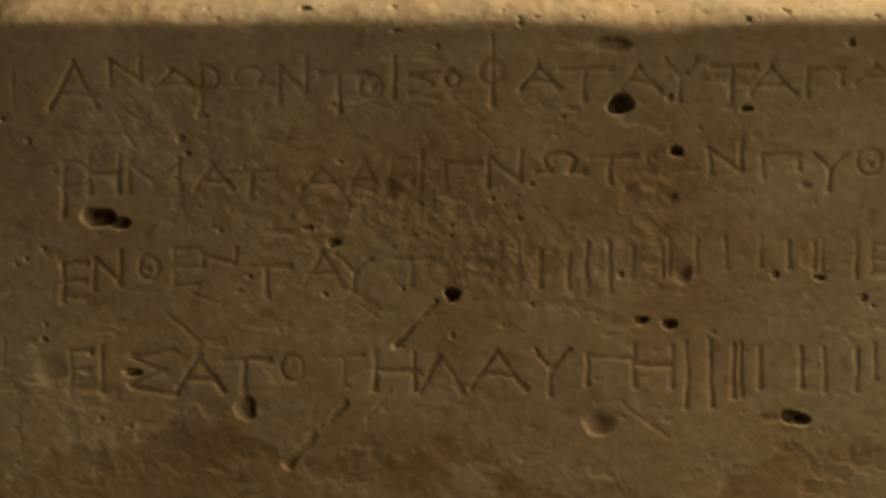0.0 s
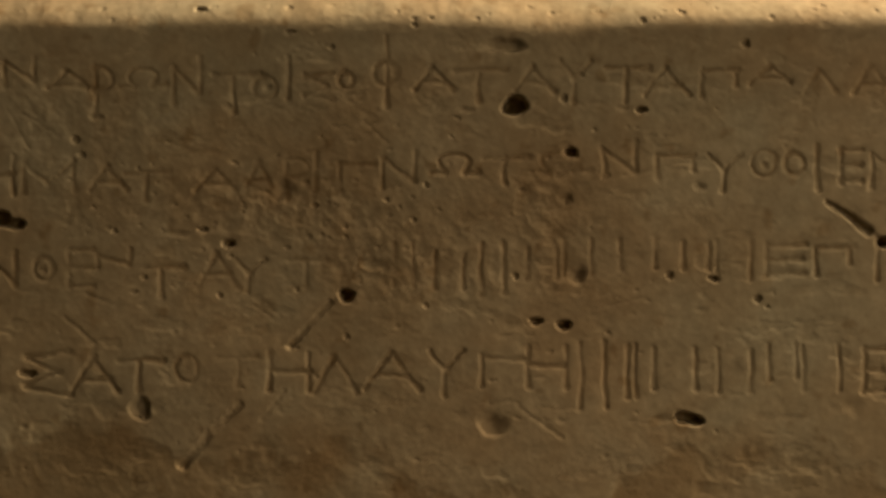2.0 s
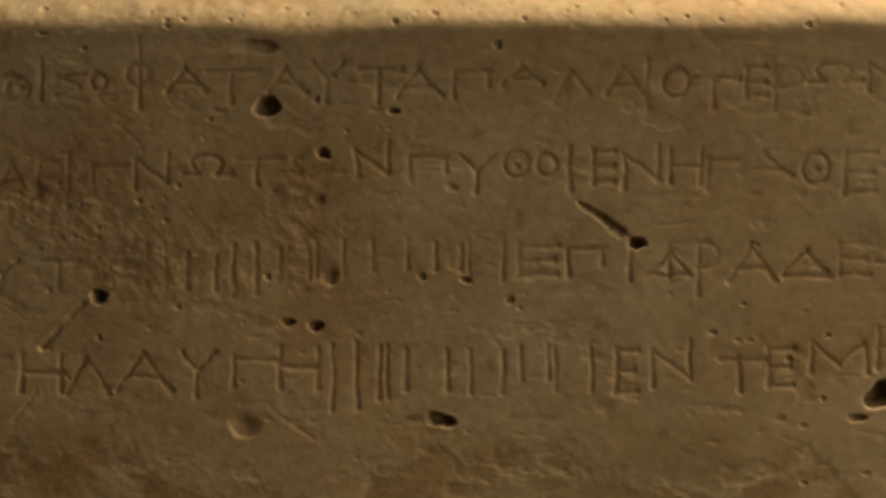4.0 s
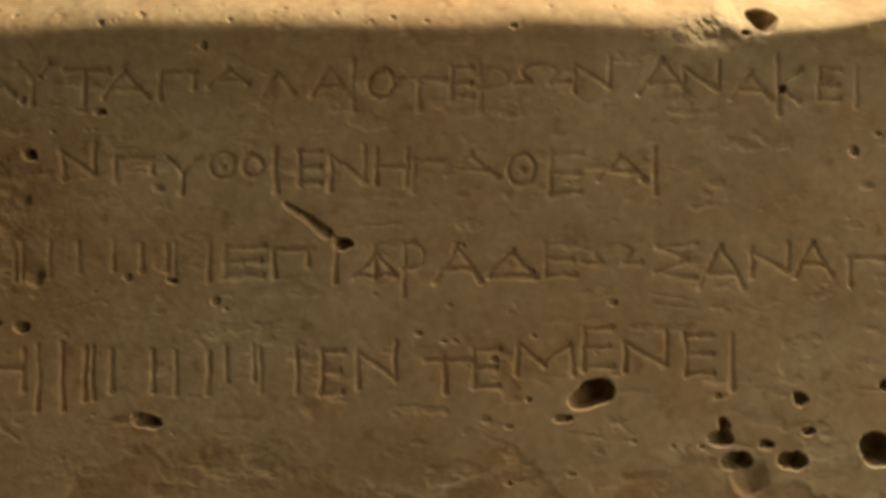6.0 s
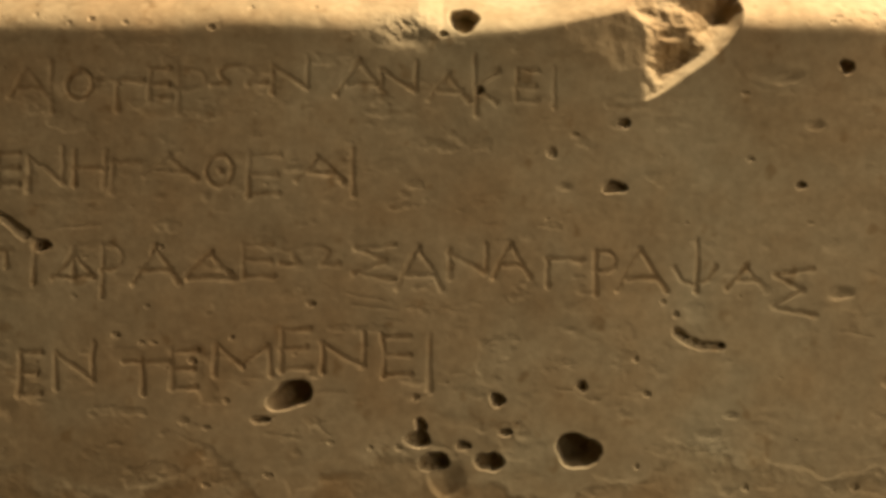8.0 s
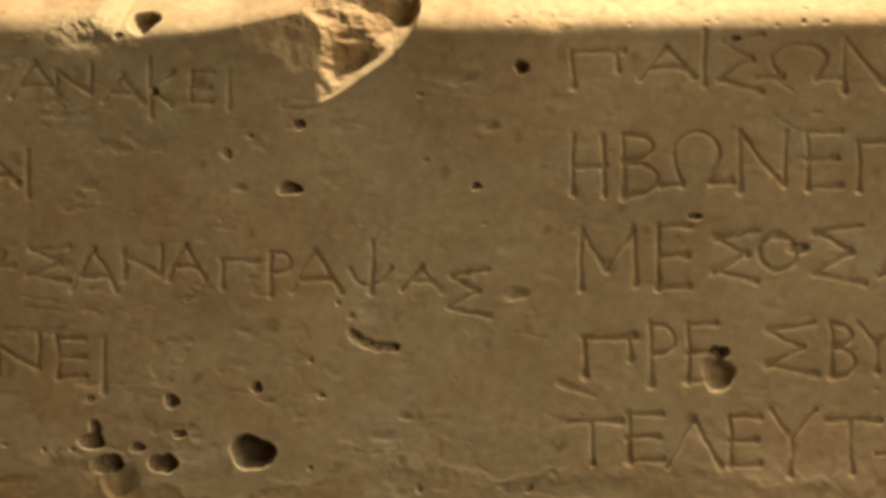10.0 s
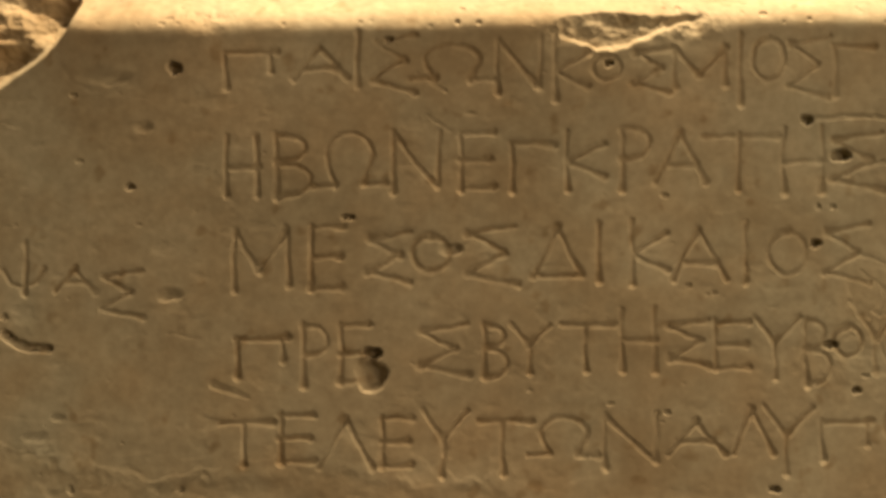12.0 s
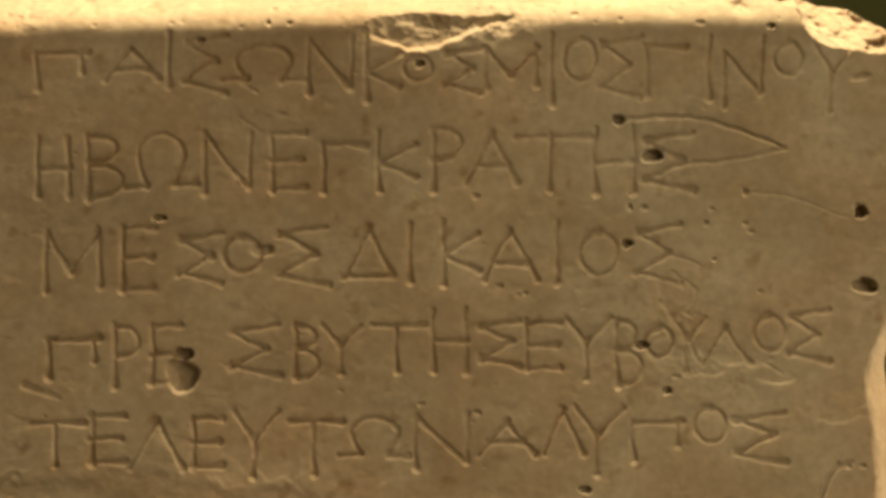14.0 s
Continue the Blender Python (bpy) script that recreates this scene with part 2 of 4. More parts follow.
def groove(points, w0, w1, deep, tag=0, flare=0.0, wander=0.32):
    """A V-shaped cut along a line; w0, w1: half widths at its ends; flare: wedge-shaped stroke ends."""
    lengths = [math.dist(a, b) for a, b in zip(points, points[1:])]
    total, run = sum(lengths) + 1e-6, 0.0
    for (ax, ay), (bx, by), length in zip(points, points[1:], lengths):
        w = max(w0, w1) * (1 + flare) + (1.8 if flare else 0.0)
        k = window(min(ax, bx) - w, max(ax, bx) + w, min(ay, by) - w, max(ay, by) + w)
        gx, gy = GX[k] + wander * ROUGH[k], GY[k] + wander * (FINE[k] + WAVE[k])
        t = np.clip(((gx - ax) * (bx - ax) + (gy - ay) * (by - ay)) / (length ** 2 + 1e-9), 0, 1)
        d = np.hypot(gx - ax - t * (bx - ax), gy - ay - t * (by - ay))
        s = (run + t * length) / total
        wide = (w0 + (w1 - w0) * s) * (1 + flare * np.abs(2 * s - 1) ** 2.5)
        cut = np.clip(1 - d / wide, 0, 1)
        if flare:       # a letter stroke: narrow and sharp at its root, with worn shoulders
            cut = deep * (0.35 * cut + 0.65 * smooth(0.0, 0.85, cut)) * (wide / max(w0, w1)) + 0.08 * deep * np.exp(-(d / (1.5 * wide)) ** 2)
            cut = cut * WEAR[k]
            dirt_and_shade = smooth(0.10, 0.70, cut / deep) * np.clip(0.55 + 0.7 * WAVE[k], 0.1, 1)      # brown dirt left in the cuts, with their shade painted in by depth
            bare_and_shade[k] = np.maximum(bare_and_shade[k], dirt_and_shade)
        else:
            cut = deep * smooth(0.0, 0.80, cut) * (wide / max(w0, w1)) * WEAR[k]
        worked[k] = np.maximum(worked[k], cut)
        if tag:
            labels[k] = np.where(cut > 0.15 * deep, tag, labels[k])
        run += length


def arc(cx, cy, rx, ry, a0, a1, n=12):
    return [(cx + rx * math.cos(radians(a0 + (a1 - a0) * i / n)), cy + ry * math.sin(radians(a0 + (a1 - a0) * i / n))) for i in range(n + 1)]


GLYPHS = {
    "A": [[(0, 1), (0.48, 0)], [(0.48, 0), (1, 1)], [(0.2, 0.66), (0.8, 0.66)]],
    "Beta": [[(0, 0), (0, 1)], [(0, 0.02)] + arc(0.25, 0.23, 0.6, 0.21, -90, 90, 8) + [(0, 0.45)], [(0, 0.48)] + arc(0.3, 0.73, 0.7, 0.25, -90, 90, 8) + [(0, 1)]],
    "Gamma": [[(0, 0), (0, 1)], [(0, 0), (1, 0.03)]],
    "Delta": [[(0, 1), (0.5, 0)], [(0.5, 0), (1, 1)], [(0, 1), (1, 1)]],
    "E": [[(0, 0), (0, 1)], [(0, 0.02), (1, 0)], [(0, 0.5), (0.9, 0.48)], [(0, 0.98), (1, 0.95)]],
    "Eta": [[(0, 0), (0, 1)], [(1, 0), (1, 1)], [(0, 0.52), (1, 0.5)]],
    "Theta": [arc(0.5, 0.5, 0.5, 0.5, 0, 360, 20), [(0.46, 0.5), (0.54, 0.52)]],
    "I": [[(0.5, 0), (0.5, 1)]],
    "K": [[(0, 0), (0, 1)], [(0.05, 0.5), (1, 0.22)], [(0.05, 0.55), (1, 0.78)]],
    "Lambda": [[(0, 1), (0.48, 0)], [(0.48, 0), (1, 1)]],
    "M": [[(0.02, 0.05), (0, 1)], [(0.02, 0.05), (0.48, 0.7)], [(0.48, 0.7), (0.96, 0.05)], [(0.96, 0), (1, 0.95)]],
    "N": [[(0, 0.2), (0, 1)], [(0, 0.22), (0.95, 0.82)], [(1, 0), (0.96, 0.82)]],
    "Nu": [[(0, 0.02), (0, 1)], [(0.02, 0.08), (0.92, 0.86)], [(1, 0), (0.96, 0.9)]],
    "O": [arc(0.5, 0.5, 0.5, 0.5, -90, 270, 20)],
    "Pi": [[(0, 0), (0.02, 1)], [(0, 0.02), (1, 0)], [(0.93, 0), (0.93, 0.6)]],
    "Rho": [[(0, 0), (0, 1)], [(0, 0.02)] + arc(0.4, 0.24, 0.6, 0.23, -90, 90, 8) + [(0, 0.48)]],
    "Sigma": [[(1, 0), (0.04, 0.12)], [(0.04, 0.12), (0.75, 0.46)], [(0.75, 0.46), (0, 0.8)], [(0, 0.8), (1, 1)]],
    "Tau": [[(0, 0.01), (1, 0)], [(0.46, 0), (0.46, 1)]],
    "Ups": [[(0, 0), (0.46, 0.42)], [(1, 0.03), (0.46, 0.42)], [(0.46, 0.42), (0.44, 1)]],
    "Phi": [[(0.5, 0), (0.5, 1)], arc(0.5, 0.52, 0.5, 0.16, 0, 360, 14)],
    "PhiWedge": [[(0, 1), (0.5, 0.25)], [(0.5, 0.25), (1, 1)], [(0, 1), (1, 1)], [(0.5, 0), (0.5, 1)]],
    "Psi": [[(0.5, 0), (0.48, 1)], [(0, 0.5), (0.2, 0.76), (0.5, 0.84), (0.8, 0.74), (1, 0.5)]],
    "Omega": [[(0, 1), (0.3, 0.98)], [(0.7, 0.99), (1, 0.97)], [(0.3, 0.98), (0.2, 0.6)] + arc(0.5, 0.42, 0.32, 0.42, 160, 380, 12) + [(0.7, 0.98)]],
    "bar": [[(0.06, 0), (0.06, 1)], [(0.94, 0), (0.94, 1)]],
}
CARVER_A, CARVER_B = (0.74, 0.22, 0.35), (0.76, 0.26, 0.55)   # half width, depth, flare of the two carvers
worked = np.zeros(GX.shape)
WAVE = cloud(7, 151, 3)
CRISP = smooth(420, 450, GX)
WEAR = np.clip(0.80 + 0.15 * CRISP + (0.9 - 0.55 * CRISP) * cloud(7, 131, 4), 0.35, 1.2) * (1.2 - 0.2 * smooth(150, 320, GX))


def letter(glyph, x0, x1, y0, y1, strength=1.0, carver=CARVER_A):
    pieces.append(("letter", "incised plain stroke pair" if glyph == "bar" else ""))
    half, deep, flare = carver
    for line in GLYPHS[glyph]:
        wob = rng.uniform(-0.35, 0.35, 4)
        pts = [(x0 + (x1 - x0) * px + wob[0] + (wob[2] - wob[0]) * i / len(line), y0 + (y1 - y0) * py + wob[1] + (wob[3] - wob[1]) * i / len(line)) for i, (px, py) in enumerate(line)]
        if len(pts) == 2:
            (ax, ay), (bx, by) = pts
            sag = rng.uniform(-0.035, 0.035)
            pts.insert(1, ((ax + bx) / 2 + sag * (by - ay), (ay + by) / 2 - sag * (bx - ax)))
        if math.dist(line[0], line[-1]) < 0.02:
            pts[-1] = pts[0]
        relief_boost = 1.0
        if len(line) == 2:
            (ax, ay), (bx, by) = pts[0], pts[-1]
            if (bx - ax) * (by - ay) < -0.12 * math.dist(pts[0], pts[-1]) ** 2:
                relief_boost = 1.25      # rising strokes run along the light; extra depth added so their shade shows
        groove(pts, half * rng.uniform(0.72, 1.0), half * rng.uniform(1.0, 1.35), relief_boost * deep * strength * rng.uniform(0.85, 1.1), len(pieces) - 1, flare)


def pit(x, y, rx, ry, rel, tilt=0, single=True):
    """A weathered hole; rel: its depth against its smaller radius."""
    if single:
        pieces.append(("pit", ""))
    c, s = math.cos(radians(tilt)), math.sin(radians(tilt))
    k = window(x - 1.6 * max(rx, ry) - 1, x + 1.6 * max(rx, ry) + 1, y - 1.6 * max(rx, ry) - 1, y + 1.6 * max(rx, ry) + 1)
    gx, gy = GX[k] - x, GY[k] - y
    lump = 1 + 0.13 * math.sin(x) * np.sin(2 * np.arctan2(gy, gx) + x) + 0.07 * np.sin(3 * np.arctan2(gy, gx) + y) + 0.03 * np.sin(5 * np.arctan2(gy, gx) + 3 * x) + 0.08 * ROUGH[k]
    r = np.hypot((c * gx - s * gy) / rx, (s * gx + c * gy) / ry) / lump
    deep = rel * (0.65 if max(rx, ry) < 1.15 else 1.75 if rel >= 0.9 else 0.4 if rel < 0.35 else 0.75) * min(rx, ry)
    edge = 0.28 if rel >= 0.9 else 0.6 if rel > 0.65 else 1.0
    cut = deep * (1 - smooth(1 - edge, 1.03, r)) * (1 + 0.10 * ROUGH[k])
    if single and max(rx, ry) > 2.5 and rel >= 0.7:        # pale bruised surround, stronger below as a painted highlight on the lower rim
        pale[k] = np.maximum(pale[k], 0.45 * np.exp(-((r - 1.12) / 0.16) ** 2) * np.clip(0.5 + 1.2 * WAVE[k] + 0.5 * gy / (np.abs(gy) + np.abs(gx) + 0.1), 0, 1))
    worked[k] = np.maximum(worked[k], cut)
    if single:
        labels[k] = np.where(r < 1.0, len(pieces) - 1, labels[k])


def spall(x, y, rx, ry, deep):
    """A thin shell broken off the skin: deepest at its lower rim, with a ragged outline."""
    pieces.append(("spall", ""))
    k = window(x - 1.7 * rx, x + 1.7 * rx, y - 1.7 * ry, y + 1.7 * ry)
    gx, gy = (GX[k] - x) / rx, (GY[k] - y) / ry
    r = np.hypot(gx, gy) + 0.55 * WAVE[k] + 0.20 * ROUGH[k]
    cut = 0.40 * deep * (1 - smooth(0.80, 1.0, r)) * np.clip(0.45 + 0.55 * gy, 0.05, 1) * (1 + 0.3 * ROUGH[k])
    worked[k] = np.maximum(worked[k], cut)
    labels[k] = np.where((r < 0.97) & (labels[k] == 0), len(pieces) - 1, labels[k])


def scratch(points, w0, w1, deep):
    pieces.append(("scratch", ""))
    thin = max(w0, w1) < 0.6
    groove(points, w0 * (1.5 if thin else 1.0), w1 * (1.5 if thin else 1.0), deep * (0.3 if thin else 1.1 if deep > 1 else 0.6), len(pieces) - 1, 0.0, 0.35)

# the two inscriptions, line by line: glyph, left, right, top, foot, strength
letter("A", 11.7, 23.6, 15.4, 26.1, 1.1)
letter("N", 26.8, 34.1, 13.7, 20.6, 1.1)
letter("Delta", 36.8, 46.2, 16.8, 20.9, 1.3)
letter("Rho", 48.4, 52.8, 15.8, 28.0, 1)
letter("Omega", 54.7, 65.9, 16.2, 20.9, 0.7)
letter("N", 67.9, 74.5, 13.7, 24.5, 0.7)
letter("Tau", 77.2, 88.6, 17.9, 26.8, 1)
letter("O", 87.4, 92.7, 18.1, 23.6, 1)
letter("I", 94.5, 96.7, 13.7, 24.0, 0.9)
letter("Sigma", 99.6, 106.6, 17.6, 24.2, 1)
letter("O", 107.9, 111.8, 17.2, 21.0, 1)
letter("Phi", 116.5, 122.3, 9.1, 25.6, 1)
letter("A", 126.1, 135.5, 15.9, 21.4, 1)
letter("Tau", 136.0, 149.1, 17.0, 24.5, 0.8)
letter("A", 150.9, 160.2, 16.2, 22.0, 1)
letter("Ups", 161.9, 169.5, 14.3, 24.5, 1)
letter("Tau", 172.8, 183.6, 16.5, 24.5, 1)
letter("A", 182.2, 193.5, 16.2, 22.8, 1)
letter("Pi", 196.2, 205.3, 16.8, 23.4, 1)
letter("A", 208.4, 217.7, 16.1, 19.9, 1)
letter("Lambda", 221.6, 228.7, 16.9, 22.1, 0.6)
letter("A", 233.1, 242.5, 15.8, 22.1, 1)
letter("I", 243.0, 244.7, 13.9, 26.1, 1)
letter("O", 247.3, 253.2, 16.4, 23.0, 1)
letter("Tau", 254.2, 265.6, 18.3, 25.7, 1)
letter("E", 267.5, 272.3, 15.5, 23.0, 1)
letter("Rho", 274.4, 281.2, 15.5, 26.3, 0.5)
letter("Omega", 282.3, 295.8, 15.1, 19.4, 1)
letter("N", 297.5, 306.3, 13.8, 21.6, 1)
letter("A", 312.9, 324.7, 13.9, 22.2, 1)
letter("N", 324.1, 332.4, 13.8, 22.7, 1)
letter("A", 335.1, 345.3, 16.9, 23.7, 1)
letter("K", 347.1, 352.2, 13.0, 27.0, 0.9)
letter("E", 357.1, 361.8, 16.2, 23.8, 1)
letter("I", 365.4, 367.0, 15.5, 25.1, 1)

letter("Rho", 15.0, 21.4, 39.3, 52.5, 1)
letter("Eta", 21.7, 28.6, 37.9, 47.0, 1)
letter("M", 31.3, 43.7, 38.7, 46.7, 0.7)
letter("A", 47.4, 56.3, 40.1, 45.9, 1)
letter("Tau", 56.1, 66.8, 41.6, 48.4, 1)
letter("A", 73.1, 82.7, 40.9, 46.2, 1)
letter("A", 85.5, 91.8, 39.3, 45.6, 0.6)
letter("Rho", 95.4, 100.6, 38.5, 48.4, 0.4)
letter("I", 101.7, 103.3, 37.1, 46.2, 1)
letter("Gamma", 108.3, 116.8, 39.8, 46.2, 1)
letter("N", 118.7, 126.5, 36.3, 45.3, 1)
letter("Omega", 130.5, 141.8, 37.4, 41.8, 1)
letter("Tau", 143.4, 154.2, 37.9, 44.2, 1)
letter("Omega", 154.7, 169.3, 37.1, 41.5, 0.6)
letter("N", 172.6, 180.1, 34.3, 42.9, 1)
letter("Pi", 185.8, 194.8, 37.9, 43.1, 1)
letter("Ups", 197.8, 206.4, 37.4, 46.2, 1)
letter("Theta", 208.4, 214.4, 36.4, 42.7, 1)
letter("O", 216.6, 221.6, 37.0, 42.2, 1)
letter("I", 223.8, 225.7, 35.0, 45.5, 1)
letter("E", 230.4, 235.3, 35.9, 44.1, 1)
letter("N", 237.8, 246.3, 34.8, 45.0, 1)
letter("Eta", 248.8, 256.5, 35.6, 44.1, 1)
letter("Gamma", 258.1, 265.6, 38.1, 45.5, 1)
letter("A", 266.1, 278.8, 36.7, 42.2, 1)
letter("Theta", 281.2, 287.6, 36.4, 44.1, 1)
letter("E", 291.6, 299.1, 36.4, 46.6, 1)
letter("A", 303.2, 314.5, 37.0, 42.8, 1)
letter("I", 316.3, 318.1, 35.1, 46.4, 1)

letter("E", 15.4, 20.9, 64.0, 72.8, 0.8)
letter("N", 22.8, 29.4, 61.0, 70.9, 0.8)
letter("Theta", 33.5, 38.2, 62.4, 68.1, 1)
letter("E", 42.6, 48.1, 60.5, 69.5, 0.5)
letter("N", 48.9, 57.2, 61.0, 64.9, 1)
letter("Tau", 60.5, 70.3, 64.9, 71.7, 1)
letter("A", 73.4, 83.3, 61.3, 69.5, 1)
letter("Ups", 82.7, 89.6, 62.7, 70.9, 1)
letter("Tau", 96.2, 105.2, 62.9, 69.5, 1)
letter("A", 109.9, 119.5, 59.9, 68.7, 0.4)
letter("bar", 120.9, 126.4, 59.1, 69.4, 0.6)
letter("bar", 130.8, 139.0, 61.6, 70.1, 0.8)
letter("bar", 142.6, 148.4, 59.1, 71.4, 0.8)
letter("bar", 153.1, 161.6, 60.5, 67.6, 0.8)
letter("bar", 162.4, 170.1, 58.3, 66.8, 0.8)
letter("bar", 176.1, 185.5, 58.3, 65.1, 0.8)
letter("bar", 191.5, 198.4, 58.8, 65.1, 0.8)
letter("bar", 199.5, 208.8, 58.3, 67.9, 1)
letter("E", 212.5, 221.6, 59.2, 66.7, 1)
letter("Pi", 224.3, 233.4, 59.8, 66.7, 1)
letter("I", 238.3, 240.3, 58.4, 68.0, 1)
letter("PhiWedge", 244.0, 253.6, 59.0, 66.5, 1)
letter("Rho", 256.1, 261.0, 58.2, 71.4, 1)
letter("A", 263.0, 274.8, 58.8, 67.9, 1)
letter("Delta", 276.2, 288.0, 60.2, 66.5, 1)
letter("E", 290.5, 297.3, 58.5, 66.5, 0.8)
letter("Omega", 299.5, 313.3, 58.8, 63.2, 1)
letter("Sigma", 317.1, 327.0, 58.3, 67.3, 1)
letter("A", 327.6, 338.6, 59.1, 69.3, 1)
letter("N", 340.5, 349.6, 58.3, 66.5, 1)
letter("A", 350.9, 359.7, 58.3, 66.5, 1)
letter("Gamma", 364.3, 372.6, 62.3, 68.6, 1)
letter("Rho", 375.9, 380.8, 60.4, 70.9, 1)
letter("A", 380.8, 393.2, 60.1, 70.1, 1)
letter("Psi", 395.4, 405.5, 57.7, 70.4, 1)
letter("A", 408.3, 417.9, 64.1, 69.6, 1)
letter("Sigma", 419.3, 429.4, 64.9, 75.7, 1)

letter("E", 17.3, 22.0, 85.2, 94.8, 1)
letter("I", 23.9, 25.8, 84.4, 95.1, 1)
letter("Sigma", 31.9, 42.9, 85.5, 95.6, 1)
letter("A", 42.6, 54.4, 86.6, 95.1, 1)
letter("Tau", 54.4, 65.4, 87.4, 94.8, 1)
letter("O", 68.4, 73.8, 86.6, 92.6, 1)
letter("Tau", 78.9, 88.2, 86.8, 93.7, 0.6)
letter("Eta", 91.0, 100.8, 85.5, 94.8, 1)
letter("Lambda", 101.9, 112.1, 86.6, 95.4, 0.8)
letter("A", 114.6, 127.5, 85.5, 94.3, 1)
letter("Ups", 130.5, 138.2, 84.9, 95.6, 1)
letter("Gamma", 142.9, 152.8, 86.6, 93.7, 1)
letter("Eta", 154.4, 163.0, 83.8, 93.7, 1)
letter("bar", 166.2, 173.4, 83.0, 98.9, 1.2)
letter("bar", 178.1, 180.3, 83.8, 96.5, 1.3)
letter("bar", 183.8, 195.1, 84.4, 94.0, 1)
letter("bar", 199.8, 208.6, 85.2, 95.1, 1)
letter("bar", 212.5, 219.6, 83.7, 91.7, 1)
letter("bar", 220.5, 230.4, 84.0, 94.7, 1)
letter("E", 235.9, 240.8, 84.5, 95.0, 1)
letter("N", 244.9, 254.0, 82.6, 93.3, 1)
letter("Tau", 260.6, 271.9, 86.9, 94.7, 1)
letter("E", 273.0, 278.8, 84.0, 93.6, 1)
letter("M", 283.4, 296.9, 82.6, 90.3, 1)
letter("E", 299.6, 306.2, 79.1, 89.0, 1)
letter("N", 309.5, 320.0, 80.2, 89.5, 1)
letter("E", 324.4, 331.0, 81.0, 90.9, 1.2)
letter("I", 334.6, 336.5, 80.4, 93.6, 1)

letter("Pi", 449.7, 461.7, 11.2, 19.7, 1, CARVER_B)
letter("A", 466.2, 479.1, 10.7, 17.7, 1, CARVER_B)
letter("I", 480.8, 482.6, 6.6, 19.5, 1, CARVER_B)
letter("Sigma", 485.8, 495.8, 7.4, 21.2, 1, CARVER_B)
letter("Omega", 494.4, 515.0, 9.7, 18.3, 1, CARVER_B)
letter("Nu", 516.1, 526.2, 7.9, 21.4, 1, CARVER_B)
letter("K", 530.1, 538.0, 7.7, 23.4, 1, CARVER_B)
letter("O", 538.9, 545.5, 12.7, 18.5, 1, CARVER_B)
letter("Sigma", 548.8, 557.8, 10.5, 21.8, 1, CARVER_B)
letter("M", 558.9, 571.2, 10.6, 20.5, 1, CARVER_B)
letter("I", 573.8, 575.6, 7.9, 24.6, 1, CARVER_B)
letter("O", 578.1, 585.8, 8.7, 18.7, 1, CARVER_B)
letter("Sigma", 586.4, 596.2, 8.0, 22.8, 1, CARVER_B)
letter("Gamma", 597.6, 607.7, 10.5, 22.1, 1, CARVER_B)
letter("I", 612.1, 614.0, 8.6, 23.5, 1, CARVER_B)
letter("N", 617.0, 626.0, 8.4, 24.9, 1, CARVER_B)
letter("O", 628.8, 635.6, 9.3, 17.3, 1, CARVER_B)
letter("Ups", 638.9, 647.4, 10.2, 26.4, 1, CARVER_B)

letter("Eta", 449.8, 457.2, 32.0, 46.3, 1, CARVER_B)
letter("Beta", 462.2, 470.4, 31.5, 46.6, 1, CARVER_B)
letter("Omega", 471.3, 488.2, 31.0, 44.0, 1, CARVER_B)
letter("Nu", 490.8, 501.4, 31.1, 45.7, 1, CARVER_B)
letter("E", 506.7, 514.9, 31.2, 44.9, 1, CARVER_B)
letter("Gamma", 519.3, 529.4, 34.0, 45.3, 1, CARVER_B)
letter("K", 532.8, 541.8, 30.7, 45.3, 1, CARVER_B)
letter("Rho", 546.0, 552.8, 30.0, 45.4, 1, CARVER_B)
letter("A", 554.2, 566.5, 31.4, 43.2, 1, CARVER_B)
letter("Tau", 565.7, 584.3, 32.0, 45.5, 1, CARVER_B)
letter("Eta", 585.5, 594.7, 30.2, 46.1, 1, CARVER_B)
letter("Sigma", 597.2, 609.5, 31.9, 45.4, 1, CARVER_B)

letter("M", 451.6, 464.7, 54.5, 68.9, 1, CARVER_B)
letter("E", 470.3, 477.9, 53.8, 69.5, 1, CARVER_B)
letter("Sigma", 484.1, 494.4, 55.2, 67.6, 1, CARVER_B)
letter("O", 495.0, 504.1, 56.4, 64.9, 1, CARVER_B)
letter("Sigma", 508.0, 520.3, 54.0, 68.0, 1, CARVER_B)
letter("Delta", 523.9, 536.2, 54.3, 66.2, 1, CARVER_B)
letter("I", 539.8, 541.4, 53.0, 67.3, 1, CARVER_B)
letter("K", 548.6, 556.8, 52.5, 68.4, 1, CARVER_B)
letter("A", 558.2, 571.0, 55.3, 67.4, 1, CARVER_B)
letter("I", 574.9, 576.8, 53.2, 68.0, 1, CARVER_B)
letter("O", 581.5, 591.1, 55.4, 65.8, 1, CARVER_B)
letter("Sigma", 595.2, 606.1, 54.1, 68.1, 0.8, CARVER_B)

letter("Pi", 451.8, 464.6, 80.9, 90.3, 1, CARVER_B)
letter("Rho", 468.6, 474.3, 77.7, 92.8, 1, CARVER_B)
letter("E", 477.1, 484.2, 77.7, 92.0, 1, CARVER_B)
letter("Sigma", 496.9, 508.6, 77.8, 90.2, 1, CARVER_B)
letter("Beta", 512.5, 517.7, 77.9, 90.5, 1, CARVER_B)
letter("Ups", 519.1, 528.4, 77.6, 89.7, 1, CARVER_B)
letter("Tau", 531.2, 544.3, 77.9, 89.0, 1, CARVER_B)
letter("Eta", 545.8, 553.9, 73.9, 89.3, 1, CARVER_B)
letter("Sigma", 557.3, 567.1, 76.7, 88.0, 1, CARVER_B)
letter("E", 568.8, 576.7, 77.3, 89.1, 1, CARVER_B)
letter("Ups", 578.1, 588.8, 76.2, 90.8, 1, CARVER_B)
